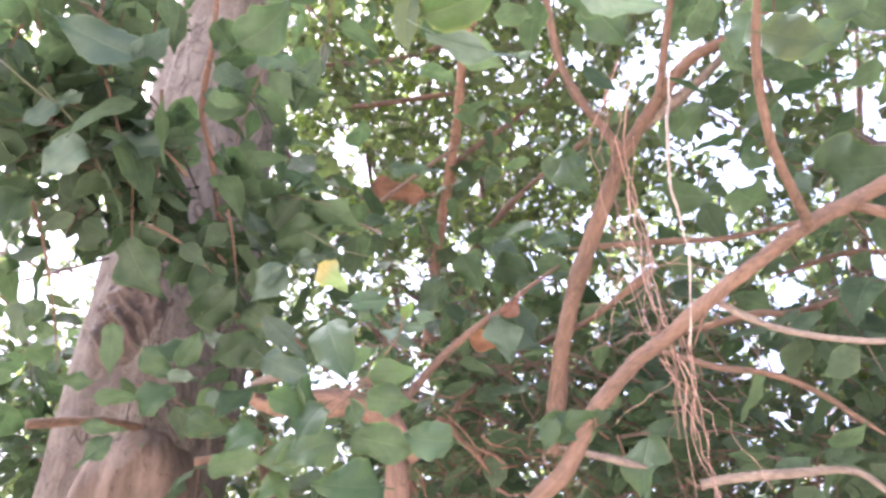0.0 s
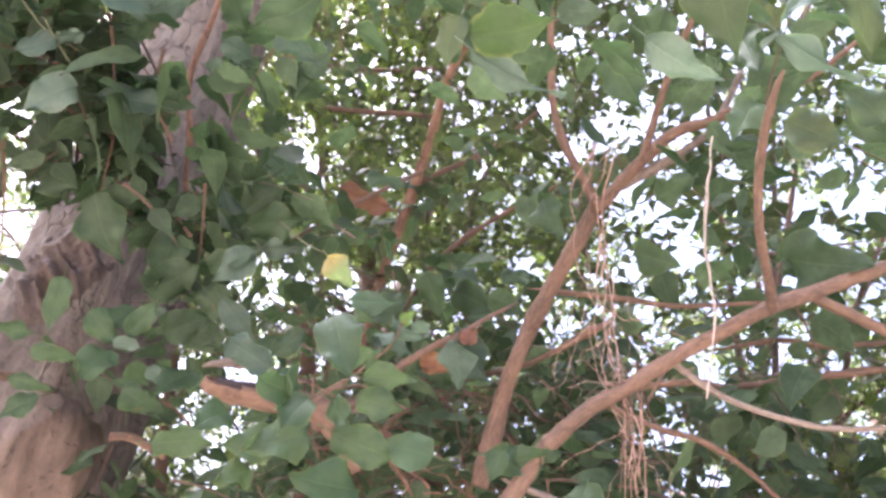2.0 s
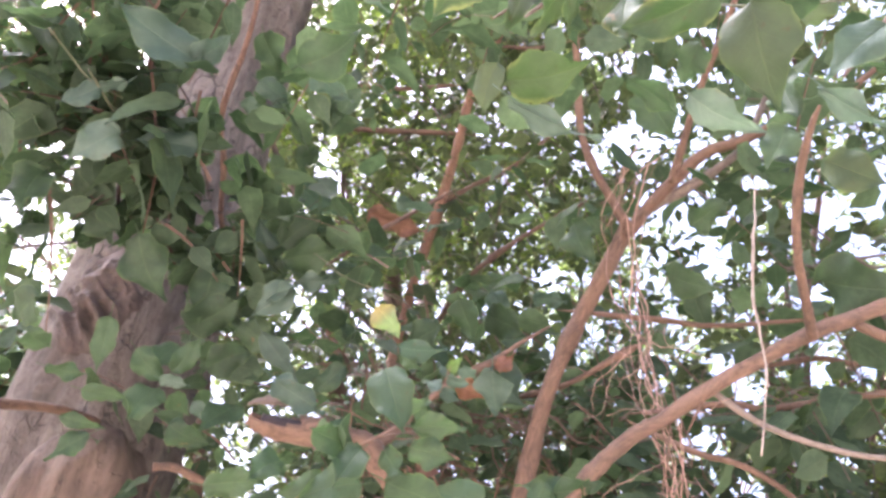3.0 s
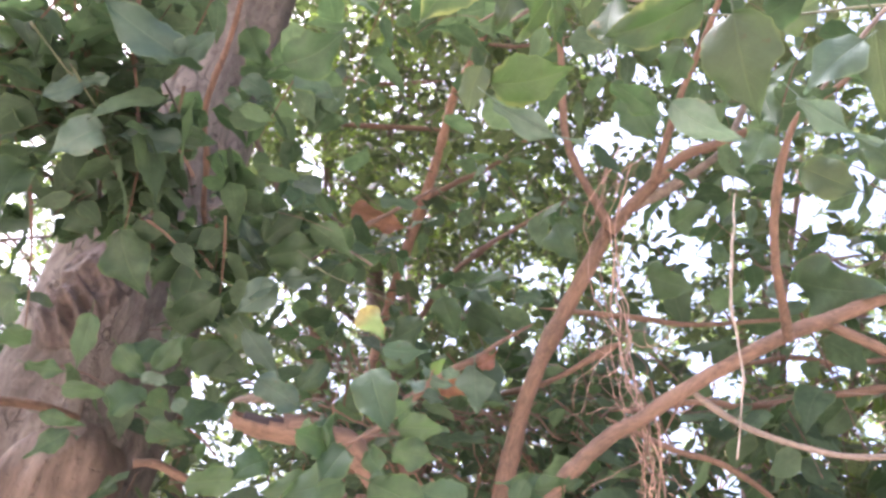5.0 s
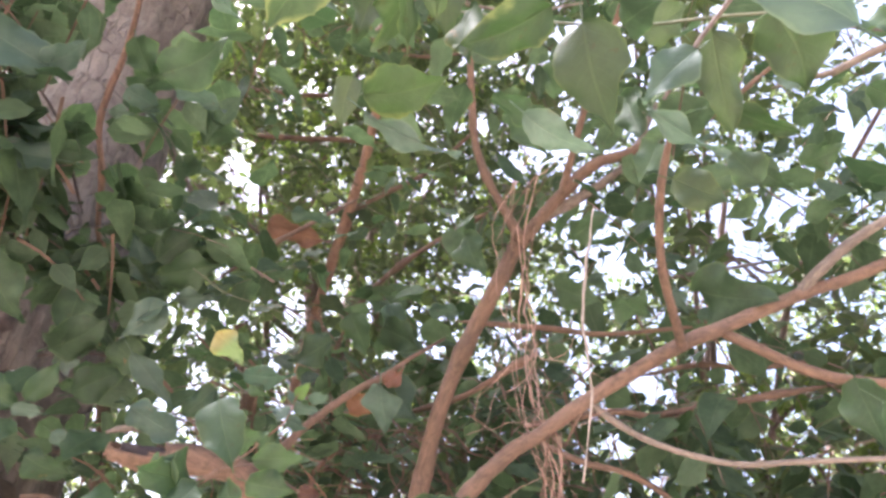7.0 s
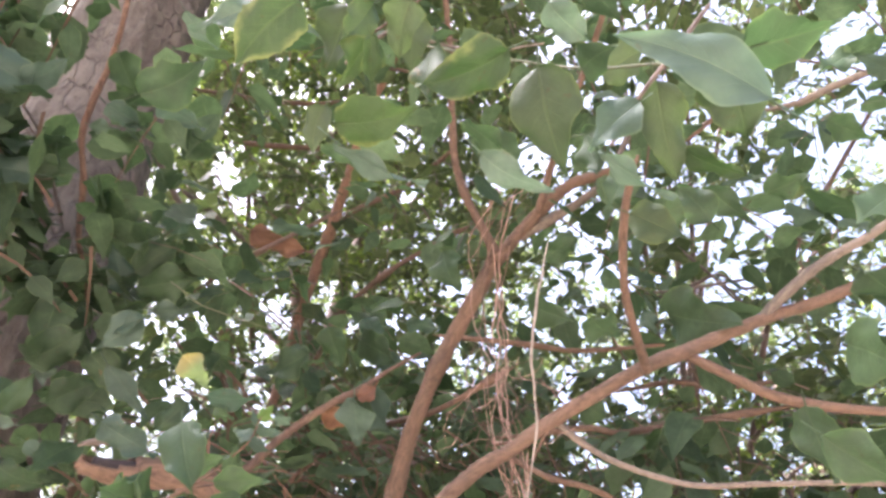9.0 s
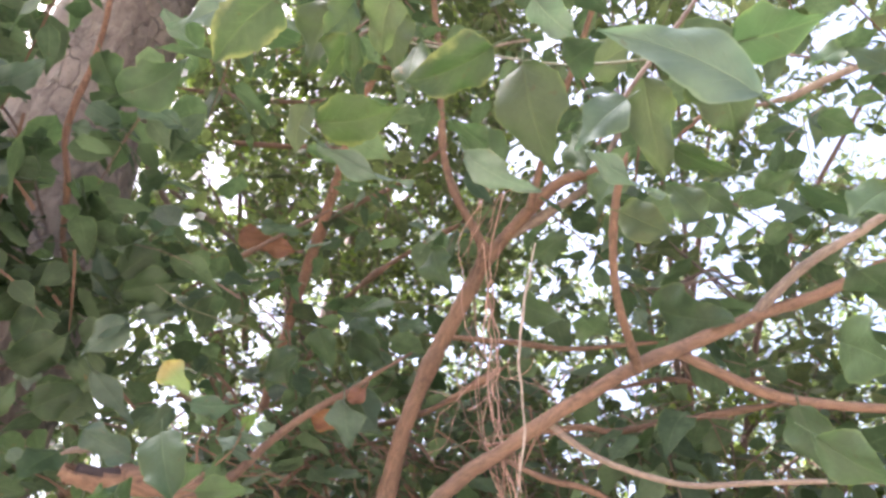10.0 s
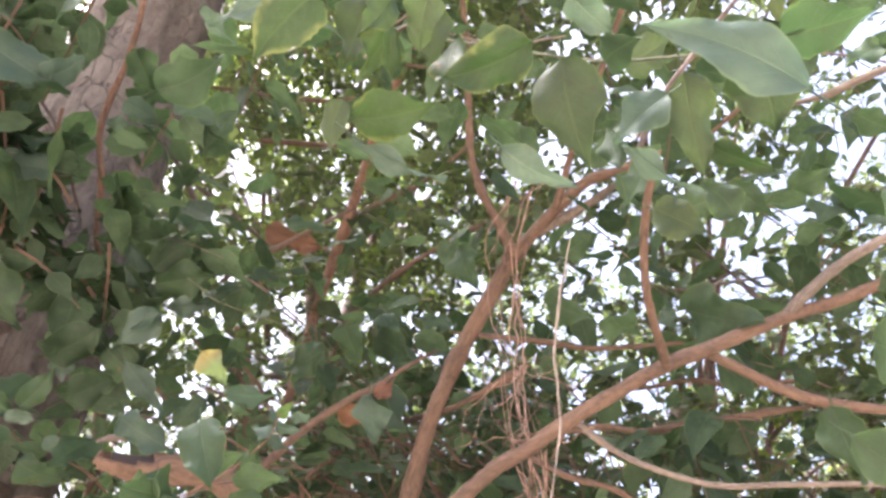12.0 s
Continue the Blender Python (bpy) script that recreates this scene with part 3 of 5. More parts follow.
branch("twig", [(-0.265, 1.540, 2.984, 0.0075), (-0.164, 1.537, 2.997, 0.0082), (-0.046, 1.526, 3.011, 0.0076), (0.039, 1.518, 3.016, 0.0057)], bark)
branch("twig", [(-0.189, 1.082, 2.261, 0.0035), (-0.145, 1.104, 2.327, 0.0041), (-0.076, 1.115, 2.403, 0.0043), (-0.009, 1.165, 2.503, 0.0041)], bark)
branch("branch", [(-0.296, 2.293, 2.739, 0.0233), (-0.248, 2.362, 2.593, 0.0247), (-0.210, 2.420, 2.445, 0.0260), (-0.173, 2.481, 2.241, 0.0269), (-0.140, 2.529, 2.006, 0.0288)], bark)
branch("branch", [(-0.620, 2.050, 2.407, 0.0169), (-0.593, 2.110, 2.249, 0.0180), (-0.565, 2.163, 2.061, 0.0187), (-0.535, 2.195, 1.912, 0.0195)], bark)
branch("twig", [(1.082, 1.464, 2.718, 0.0054), (1.137, 1.409, 2.733, 0.0047), (1.198, 1.391, 2.686, 0.0041), (1.267, 1.322, 2.694, 0.0034)], dark_bark)
branch("twig", [(0.979, 1.290, 2.665, 0.0038), (1.040, 1.282, 2.610, 0.0038), (1.075, 1.279, 2.573, 0.0032)], dark_bark)
branch("twig", [(0.749, 1.123, 2.439, 0.0038), (0.809, 1.083, 2.439, 0.0037), (0.912, 1.059, 2.464, 0.0033)], dark_bark)
branch("twig", [(0.836, 1.120, 2.555, 0.0025), (0.886, 1.118, 2.509, 0.0029), (0.941, 1.118, 2.451, 0.0029), (0.998, 1.096, 2.413, 0.0024)], dark_bark)
branch("twig", [(0.496, 0.365, 2.273, 0.0014), (0.529, 0.348, 2.256, 0.0014), (0.583, 0.340, 2.242, 0.0014)], dark_bark)
branch("branch", [(0.559, 0.451, 2.308, 0.0048), (0.585, 0.414, 2.311, 0.0052), (0.624, 0.387, 2.324, 0.0047), (0.684, 0.338, 2.342, 0.0041)], pale_bark)
branch("twig", [(0.526, 0.479, 2.312, 0.0025), (0.563, 0.445, 2.308, 0.0040), (0.574, 0.431, 2.310, 0.0042)], pale_bark)
branch("twig", [(-0.425, 1.717, 2.887, 0.0075), (-0.356, 1.749, 2.863, 0.0076), (-0.246, 1.798, 2.816, 0.0064)], dark_bark)
branch("twig", [(-0.493, 1.468, 2.851, 0.0088), (-0.456, 1.517, 2.803, 0.0084), (-0.402, 1.574, 2.744, 0.0079)], dark_bark)
branch("twig", [(0.078, 0.997, 2.820, 0.0038), (0.141, 0.987, 2.820, 0.0038), (0.220, 0.988, 2.867, 0.0029)], bark)
branch("twig", [(-0.027, 0.338, 2.076, 0.0012), (-0.011, 0.313, 2.068, 0.0012), (0.006, 0.288, 2.058, 0.0010), (0.025, 0.263, 2.059, 0.0009)], bark)
branch("twig", [(-0.002, 0.313, 2.059, 0.0014), (0.019, 0.283, 2.057, 0.0014), (0.053, 0.277, 2.046, 0.0012), (0.090, 0.272, 2.044, 0.0011), (0.118, 0.267, 2.054, 0.0008)], pale_bark)
branch("twig", [(0.153, 0.207, 1.922, 0.0011), (0.154, 0.181, 1.926, 0.0013), (0.160, 0.163, 1.934, 0.0013), (0.166, 0.142, 1.942, 0.0013)], dark_bark)
branch("twig", [(0.068, 0.307, 2.079, 0.0010), (0.120, 0.280, 2.052, 0.0010), (0.159, 0.252, 2.026, 0.0011), (0.198, 0.220, 2.008, 0.0011), (0.229, 0.200, 1.998, 0.0011)], green_stem)
branch("twig", [(-0.183, 0.825, 2.097, 0.0011), (-0.151, 0.838, 2.084, 0.0011), (-0.086, 0.896, 2.098, 0.0009)], green_stem)
branch("twig", [(-0.445, 0.610, 2.152, 0.0012), (-0.459, 0.583, 2.141, 0.0012), (-0.476, 0.540, 2.144, 0.0009)], green_stem)
branch("twig", [(-0.450, 0.590, 2.139, 0.0012), (-0.440, 0.640, 2.136, 0.0015), (-0.439, 0.690, 2.124, 0.0016)], green_stem)
branch("twig", [(-0.101, 0.503, 1.748, 0.0008), (-0.085, 0.502, 1.754, 0.0008), (-0.069, 0.489, 1.761, 0.0007)], bark)
branch("twig", [(-0.068, 0.499, 1.762, 0.0008), (-0.047, 0.488, 1.764, 0.0008), (-0.026, 0.469, 1.749, 0.0007)], bark)
branch("vine_stem", [(-0.401, 0.760, 2.652, 0.0048), (-0.394, 0.795, 2.559, 0.0047), (-0.402, 0.836, 2.489, 0.0049), (-0.412, 0.861, 2.429, 0.0049), (-0.416, 0.890, 2.377, 0.0046), (-0.397, 0.924, 2.309, 0.0046), (-0.381, 0.948, 2.223, 0.0042), (-0.359, 0.989, 2.164, 0.0037), (-0.348, 1.039, 2.064, 0.0030)], vine_bark)
branch("twig", [(-0.442, 0.609, 2.282, 0.0013), (-0.426, 0.646, 2.253, 0.0016), (-0.415, 0.680, 2.254, 0.0017), (-0.396, 0.738, 2.244, 0.0021), (-0.386, 0.829, 2.214, 0.0019)], dark_bark)
branch("twig", [(-0.415, 0.678, 2.255, 0.0014), (-0.388, 0.653, 2.265, 0.0011)], dark_bark)
branch("twig", [(-0.792, 1.143, 2.200, 0.0030), (-0.717, 1.165, 2.240, 0.0032), (-0.678, 1.218, 2.293, 0.0029)], dark_bark)
branch("branch", [(-0.650, 1.038, 1.889, 0.0073), (-0.594, 1.084, 1.907, 0.0077), (-0.561, 1.129, 1.917, 0.0074), (-0.529, 1.195, 1.923, 0.0064)], bark)
branch("branch", [(-0.398, 1.094, 1.844, 0.0064), (-0.367, 1.101, 1.849, 0.0065), (-0.314, 1.116, 1.834, 0.0065)], bark)
branch("branch", [(-0.093, 0.881, 1.845, 0.0071), (-0.053, 0.901, 1.885, 0.0063), (-0.010, 0.921, 1.946, 0.0058), (0.045, 0.928, 2.000, 0.0054), (0.087, 0.930, 2.031, 0.0045), (0.131, 0.936, 2.073, 0.0033), (0.183, 0.957, 2.121, 0.0017)], bark)
branch("twig", [(-0.081, 0.540, 1.767, 0.0012), (-0.060, 0.516, 1.777, 0.0010), (-0.045, 0.491, 1.785, 0.0008), (-0.032, 0.476, 1.796, 0.0007), (-0.028, 0.470, 1.810, 0.0007)], bark)
branch("twig", [(0.051, 1.126, 1.861, 0.0048), (0.006, 1.117, 1.917, 0.0045), (0.061, 1.143, 1.990, 0.0044), (0.145, 1.170, 2.030, 0.0042)], bark)

# broken stub with a hollow end
STUB = [(-0.03, 0.80, 1.78, 0.009), (-0.06, 0.79, 1.815, 0.0125), (-0.085, 0.778, 1.832, 0.0145),
        (-0.13, 0.758, 1.834, 0.0155), (-0.175, 0.742, 1.829, 0.015), (-0.2, 0.734, 1.83, 0.0125), (-0.212, 0.73, 1.833, 0.009)]
bm = tube(STUB, 8, 20, 0.25, 0.15, close=False)
bmesh.ops.recalc_face_normals(bm, faces=bm.faces[:])
if sum(f.normal.dot(f.calc_center_median() - Vector((-0.1, 0.77, 1.82))) for f in bm.faces) < 0:
    bmesh.ops.reverse_faces(bm, faces=bm.faces[:])
# the rind is split open along the upper side of the broken end
spine = smooth_line(STUB, 8)
split = []
for f in bm.faces:
    c = f.calc_center_median()
    axis = min(spine, key=lambda p: (p.to_3d() - c).length).to_3d()
    upward = (c - axis).normalized().dot(Vector((0.0, -0.55, 0.83)))
    if upward > 0.3 + 9.0 * max(0.0, c.x + 0.185) and c.x < -0.158:
        split.append(f)
bmesh.ops.delete(bm, geom=split, context="FACES")
bmesh.ops.solidify(bm, geom=bm.faces[:], thickness=0.0016)
stub = part("broken_branch", bm, bark, shrub, "snapped reddish branch stub with split rind")
# core tube coloured near-black: the hollow's shade is put into its colour
part("hollow", tube([(x, y, z, r * 0.72) for x, y, z, r in STUB[2:-1]], 5, 12, 0.3), hollow_shade, stub, "near-black core, its colour stands for the shade in the hollow")
part("splinter", tube([(-0.15, 0.748, 1.853, 0.002), (-0.165, 0.744, 1.858, 0.0052), (-0.185, 0.739, 1.859, 0.006), (-0.202, 0.735, 1.854, 0.0048), (-0.218, 0.731, 1.846, 0.0015)], 5, 9, 0.4), pale_bark, stub, "pale torn bark splinter")
part("stump", tube([(-0.05, 0.80, 1.55, 0.013), (-0.052, 0.80, 1.70, 0.0135), (-0.054, 0.80, 1.765, 0.013), (-0.054, 0.80, 1.782, 0.0085)], 6, 14, 0.2), bark, stub, "short upright stump")

leaf_count = [0]


def leaf(base, tip, normal, width, tone, fold, curl):
    leaf_count[0] += 1
    base, tip = Vector(base), Vector(tip)
    seen, whole = (tip - base).length, width / 0.7
    if seen < whole:  # a short blade is a long one that tips towards or away from the clearing
        tip += (base - VIEWPOINT).normalized() * math.sqrt(whole ** 2 - seen ** 2) * (-1 if leaf_count[0] % 3 else 1)
    mesh = leaf_mesh("leaf", leaf_mats[tone], 22, 4, fold, curl * (0.6 + 1.8 * rng.random()), 0.05 + 0.11 * rng.random(), leaf_count[0])
    ob = part("leaf", mesh, None, shrub, {"yellow": "yellowing leaf", "orange": "dry orange leaf", "brown": "curled dead brown leaf"}.get(tone, ""))
    ob.matrix_basis = leaf_matrix(base, tip, normal, width)
    return ob


leaf((-0.014, 0.391, 2.053), (0.057, 0.362, 2.064), (-0.066, -0.486, -0.871), 0.046, "edged", 14, 0.1)
leaf((-0.024, 0.382, 2.063), (-0.029, 0.417, 2.028), (-0.498, -0.652, -0.572), 0.031, "olive", 16, 0.1)
leaf((-0.011, 0.387, 2.028), (0.067, 0.398, 1.995), (-0.401, 0.142, -0.905), 0.029, "pale", 20, 0.15)
leaf((0.092, 0.229, 1.997), (0.037, 0.271, 1.986), (-0.087, -0.358, -0.929), 0.034, "edged", 22, 0.2)
leaf((0.002, 0.253, 2.009), (0.012, 0.282, 1.984), (0.549, -0.648, -0.528), 0.022, "edged", 25, 0.2)
leaf((-0.049, 0.247, 2.020), (-0.086, 0.291, 1.987), (-0.171, -0.685, -0.709), 0.040, "edged", 12, 0.1)
leaf((-0.087, 0.328, 2.112), (-0.145, 0.351, 2.089), (-0.196, -0.884, -0.425), 0.025, "pale", 15, 0.1)
leaf((-0.154, 0.362, 2.118), (-0.125, 0.385, 2.103), (-0.370, -0.153, -0.916), 0.020, "pale", 15, 0.1)
leaf((-0.016, 0.273, 2.060), (-0.031, 0.317, 2.028), (-0.427, -0.625, -0.654), 0.037, "olive", 15, 0.1)
leaf((0.030, 0.265, 2.056), (0.035, 0.297, 2.032), (-0.372, -0.535, -0.758), 0.030, "olive", 15, 0.1)
leaf((0.112, 0.229, 1.987), (0.137, 0.266, 1.942), (-0.550, -0.470, -0.690), 0.047, "olive", 10, 0.12)
leaf((0.085, 0.270, 1.940), (0.130, 0.272, 1.910), (-0.519, -0.267, -0.812), 0.026, "pale", 14, 0.2)
leaf((0.154, 0.185, 1.923), (0.136, 0.216, 1.912), (-0.794, -0.555, -0.249), 0.027, "blue", 18, 0.1)
leaf((0.169, 0.188, 1.948), (0.197, 0.222, 1.900), (-0.211, -0.735, -0.644), 0.029, "olive", 12, 0.1)
leaf((0.193, 0.168, 1.949), (0.222, 0.194, 1.908), (-0.549, -0.478, -0.686), 0.041, "olive", 10, 0.1)
leaf((0.160, 0.248, 1.943), (0.203, 0.248, 1.906), (-0.624, 0.255, -0.738), 0.022, "pale", 20, 0.12)
leaf((0.162, 0.105, 1.846), (0.099, 0.109, 1.880), (-0.272, -0.872, -0.406), 0.026, "blue", 14, 0.18)
leaf((0.166, 0.116, 1.892), (0.195, 0.089, 1.887), (-0.345, -0.204, -0.916), 0.028, "green", 12, 0.1)
leaf((0.229, 0.256, 1.969), (0.271, 0.249, 1.944), (-0.498, 0.134, -0.857), 0.022, "edged", 15, 0.1)
leaf((0.118, 0.222, 2.048), (0.155, 0.233, 2.027), (-0.410, -0.242, -0.880), 0.025, "pale", 15, 0.1)
leaf((0.180, 0.274, 2.052), (0.212, 0.243, 2.060), (-0.240, -0.463, -0.853), 0.035, "olive", 15, 0.1)
leaf((-0.000, 0.253, 2.042), (-0.019, 0.271, 2.027), (-0.242, -0.754, -0.611), 0.025, "edged", 15, 0.1)
leaf((0.004, 0.270, 2.029), (-0.007, 0.298, 2.004), (0.557, -0.418, -0.718), 0.029, "edged", 25, 0.2)
leaf((0.024, 0.234, 2.031), (0.022, 0.268, 2.004), (-0.461, -0.567, -0.683), 0.025, "olive", 20, 0.15)
leaf((0.049, 0.267, 2.029), (0.047, 0.288, 2.011), (-0.708, -0.494, -0.504), 0.031, "edged", 15, 0.1)
leaf((0.152, 0.248, 2.019), (0.166, 0.229, 2.024), (-0.313, -0.436, -0.844), 0.028, "dark", 15, 0.1)
leaf((0.177, 0.399, 2.163), (0.175, 0.435, 2.134), (-0.501, -0.568, -0.653), 0.035, "dark", 15, 0.1)
leaf((0.108, 0.413, 2.111), (0.160, 0.424, 2.078), (-0.527, -0.117, -0.842), 0.030, "green", 15, 0.1)
leaf((0.183, 0.311, 2.022), (0.196, 0.324, 2.001), (-0.768, -0.190, -0.611), 0.031, "dark", 15, 0.1)
leaf((0.204, 0.249, 1.983), (0.220, 0.255, 1.966), (-0.727, -0.052, -0.684), 0.031, "dark", 15, 0.1)
leaf((0.150, 0.482, 2.173), (0.190, 0.508, 2.129), (-0.541, -0.413, -0.732), 0.047, "green", 15, 0.1)
leaf((0.336, 0.510, 2.190), (0.323, 0.546, 2.163), (-0.718, -0.565, -0.407), 0.043, "dark", 15, 0.1)
leaf((0.235, 0.346, 1.980), (0.277, 0.332, 1.956), (-0.350, -0.850, -0.390), 0.034, "olive", 12, 0.1)
leaf((0.465, 0.671, 2.099), (0.528, 0.635, 2.075), (-0.546, -0.511, -0.664), 0.076, "dark", 12, 0.1)
leaf((0.277, 0.303, 1.950), (0.248, 0.301, 1.981), (-0.441, -0.763, -0.472), 0.026, "dark", 12, 0.1)
leaf((0.353, 0.670, 2.071), (0.391, 0.664, 2.041), (-0.564, -0.549, -0.617), 0.052, "dark", 12, 0.1)
leaf((0.286, 0.660, 2.140), (0.325, 0.623, 2.158), (0.012, -0.443, -0.896), 0.041, "dark", 12, 0.1)
leaf((0.306, 0.780, 2.141), (0.359, 0.769, 2.116), (-0.458, -0.449, -0.767), 0.055, "dark", 12, 0.1)
leaf((0.444, 0.443, 1.879), (0.461, 0.454, 1.814), (-0.920, -0.269, -0.285), 0.043, "dark", 12, 0.1)
leaf((0.358, 0.339, 1.808), (0.404, 0.310, 1.765), (-0.751, -0.359, -0.554), 0.035, "dark", 18, 0.15)
leaf((0.498, 0.429, 1.944), (0.529, 0.411, 1.918), (-0.712, -0.427, -0.557), 0.060, "dark", 12, 0.1)
leaf((0.499, 0.387, 2.001), (0.527, 0.390, 1.953), (-0.793, -0.349, -0.499), 0.049, "dark", 12, 0.1)
leaf((0.504, 0.330, 2.054), (0.489, 0.358, 2.045), (-0.793, -0.518, -0.320), 0.044, "green", 12, 0.1)
leaf((0.504, 0.482, 2.171), (0.533, 0.447, 2.177), (-0.418, -0.469, -0.778), 0.035, "green", 12, 0.1)
leaf((0.370, 0.421, 2.099), (0.419, 0.419, 2.058), (-0.634, -0.233, -0.737), 0.032, "dark", 12, 0.1)
leaf((0.355, 0.496, 2.112), (0.403, 0.457, 2.118), (-0.291, -0.475, -0.831), 0.040, "dark", 12, 0.1)
leaf((0.453, 0.709, 2.118), (0.471, 0.716, 2.089), (-0.681, -0.501, -0.534), 0.025, "blue", 12, 0.1)
leaf((0.374, 0.321, 2.108), (0.349, 0.334, 2.117), (-0.530, -0.748, -0.400), 0.019, "pale", 12, 0.1)
leaf((0.470, 0.293, 2.195), (0.452, 0.319, 2.194), (-0.819, -0.570, -0.067), 0.033, "green", 12, 0.1)
leaf((0.508, 0.284, 2.166), (0.472, 0.287, 2.197), (-0.415, -0.813, -0.409), 0.028, "dark", 12, 0.1)
leaf((0.504, 0.370, 2.187), (0.543, 0.361, 2.156), (-0.620, 0.008, -0.785), 0.031, "green", 12, 0.1)
leaf((-0.339, 0.551, 2.167), (-0.423, 0.488, 2.184), (0.502, -0.780, -0.374), 0.050, "blue", 12, 0.12)
leaf((-0.347, 0.547, 2.166), (-0.305, 0.533, 2.199), (0.539, -0.250, -0.804), 0.034, "blue", 15, 0.1)
leaf((-0.448, 0.590, 2.140), (-0.488, 0.591, 2.108), (0.151, -0.964, -0.220), 0.028, "blue", 15, 0.1)
leaf((-0.449, 0.589, 2.140), (-0.414, 0.591, 2.161), (0.511, 0.096, -0.854), 0.022, "pale", 15, 0.1)
leaf((-0.425, 0.628, 2.109), (-0.469, 0.628, 2.075), (0.228, -0.927, -0.299), 0.046, "pale", 15, 0.2)
leaf((-0.343, 0.652, 2.125), (-0.421, 0.631, 2.107), (0.297, -0.940, -0.169), 0.039, "blue", 15, 0.1)
leaf((-0.362, 0.682, 2.162), (-0.315, 0.696, 2.165), (0.176, -0.379, -0.908), 0.029, "green", 15, 0.1)
leaf((-0.407, 0.741, 2.044), (-0.363, 0.790, 1.978), (0.173, -0.841, -0.512), 0.058, "dark", 12, 0.1)
leaf((-0.338, 0.820, 2.118), (-0.276, 0.851, 2.091), (-0.016, -0.636, -0.771), 0.036, "green", 15, 0.1)
leaf((-0.260, 0.854, 2.091), (-0.286, 0.816, 2.147), (0.487, -0.811, -0.324), 0.038, "blue", 15, 0.1)
leaf((-0.250, 0.831, 2.115), (-0.194, 0.812, 2.162), (0.251, -0.751, -0.610), 0.052, "dark", 15, 0.1)
leaf((-0.213, 0.800, 2.037), (-0.260, 0.813, 1.990), (-0.024, -0.966, -0.256), 0.045, "pale", 25, 0.1)
leaf((-0.247, 0.812, 2.023), (-0.215, 0.808, 2.043), (-0.128, -0.992, -0.018), 0.035, "pale", 25, 0.1)
leaf((-0.242, 0.823, 1.974), (-0.185, 0.853, 1.919), (-0.181, -0.777, -0.603), 0.033, "blue", 15, 0.1)
leaf((-0.418, 0.783, 1.946), (-0.419, 0.808, 1.876), (0.101, -0.938, -0.333), 0.030, "green", 12, 0.1)
leaf((-0.324, 0.782, 1.887), (-0.299, 0.771, 1.936), (0.469, -0.780, -0.414), 0.028, "green", 12, 0.1)
leaf((-0.373, 0.781, 1.909), (-0.331, 0.804, 1.880), (0.132, -0.853, -0.504), 0.030, "green", 12, 0.1)
leaf((-0.409, 0.765, 1.845), (-0.360, 0.784, 1.844), (0.231, -0.670, -0.706), 0.023, "green", 12, 0.1)
leaf((-0.335, 0.782, 1.877), (-0.301, 0.792, 1.875), (0.170, -0.661, -0.731), 0.019, "pale", 12, 0.1)
leaf((-0.373, 0.799, 1.852), (-0.338, 0.812, 1.845), (0.131, -0.705, -0.697), 0.020, "green", 12, 0.1)
leaf((-0.447, 0.745, 1.859), (-0.404, 0.763, 1.859), (0.274, -0.640, -0.718), 0.020, "green", 12, 0.1)
leaf((-0.406, 0.829, 1.814), (-0.443, 0.823, 1.777), (0.130, -0.990, 0.054), 0.027, "dark", 12, 0.1)
leaf((-0.307, 0.845, 1.873), (-0.267, 0.860, 1.853), (0.041, -0.837, -0.545), 0.021, "blue", 12, 0.1)
leaf((-0.441, 0.813, 1.825), (-0.391, 0.833, 1.822), (0.288, -0.789, -0.542), 0.018, "dark", 12, 0.1)
leaf((-0.223, 0.524, 2.162), (-0.161, 0.494, 2.203), (0.244, -0.569, -0.785), 0.053, "dark", 15, 0.1)
leaf((-0.221, 0.579, 2.207), (-0.166, 0.601, 2.194), (-0.051, -0.409, -0.911), 0.029, "blue", 15, 0.1)
leaf((-0.297, 0.640, 2.240), (-0.255, 0.665, 2.226), (-0.032, -0.455, -0.890), 0.033, "blue", 15, 0.1)
leaf((-0.297, 0.713, 2.234), (-0.270, 0.702, 2.256), (0.364, -0.571, -0.736), 0.041, "dark", 15, 0.1)
leaf((-0.328, 0.694, 2.246), (-0.295, 0.701, 2.249), (0.175, -0.317, -0.932), 0.022, "pale", 15, 0.1)
leaf((-0.294, 0.679, 2.335), (-0.302, 0.722, 2.286), (-0.269, -0.743, -0.612), 0.047, "green", 15, 0.1)
leaf((-0.321, 0.663, 2.355), (-0.297, 0.703, 2.323), (-0.250, -0.509, -0.824), 0.047, "green", 15, 0.1)
leaf((-0.225, 0.702, 2.267), (-0.168, 0.714, 2.264), (0.049, -0.487, -0.872), 0.051, "dark", 15, 0.1)
leaf((-0.254, 0.784, 2.240), (-0.208, 0.779, 2.257), (0.246, -0.526, -0.814), 0.045, "dark", 15, 0.1)
leaf((-0.253, 0.847, 2.239), (-0.172, 0.881, 2.207), (-0.217, -0.346, -0.913), 0.046, "blue", 15, 0.1)
leaf((-0.332, 0.831, 2.220), (-0.283, 0.861, 2.198), (-0.072, -0.525, -0.848), 0.060, "dark", 15, 0.1)
leaf((-0.240, 0.825, 2.089), (-0.155, 0.825, 2.109), (0.200, -0.499, -0.843), 0.056, "green", 15, 0.1)
leaf((-0.219, 0.841, 2.065), (-0.157, 0.845, 2.073), (0.137, -0.378, -0.916), 0.029, "pale", 15, 0.1)
leaf((-0.555, 0.665, 2.141), (-0.517, 0.669, 2.167), (0.550, -0.424, -0.719), 0.044, "dark", 15, 0.1)
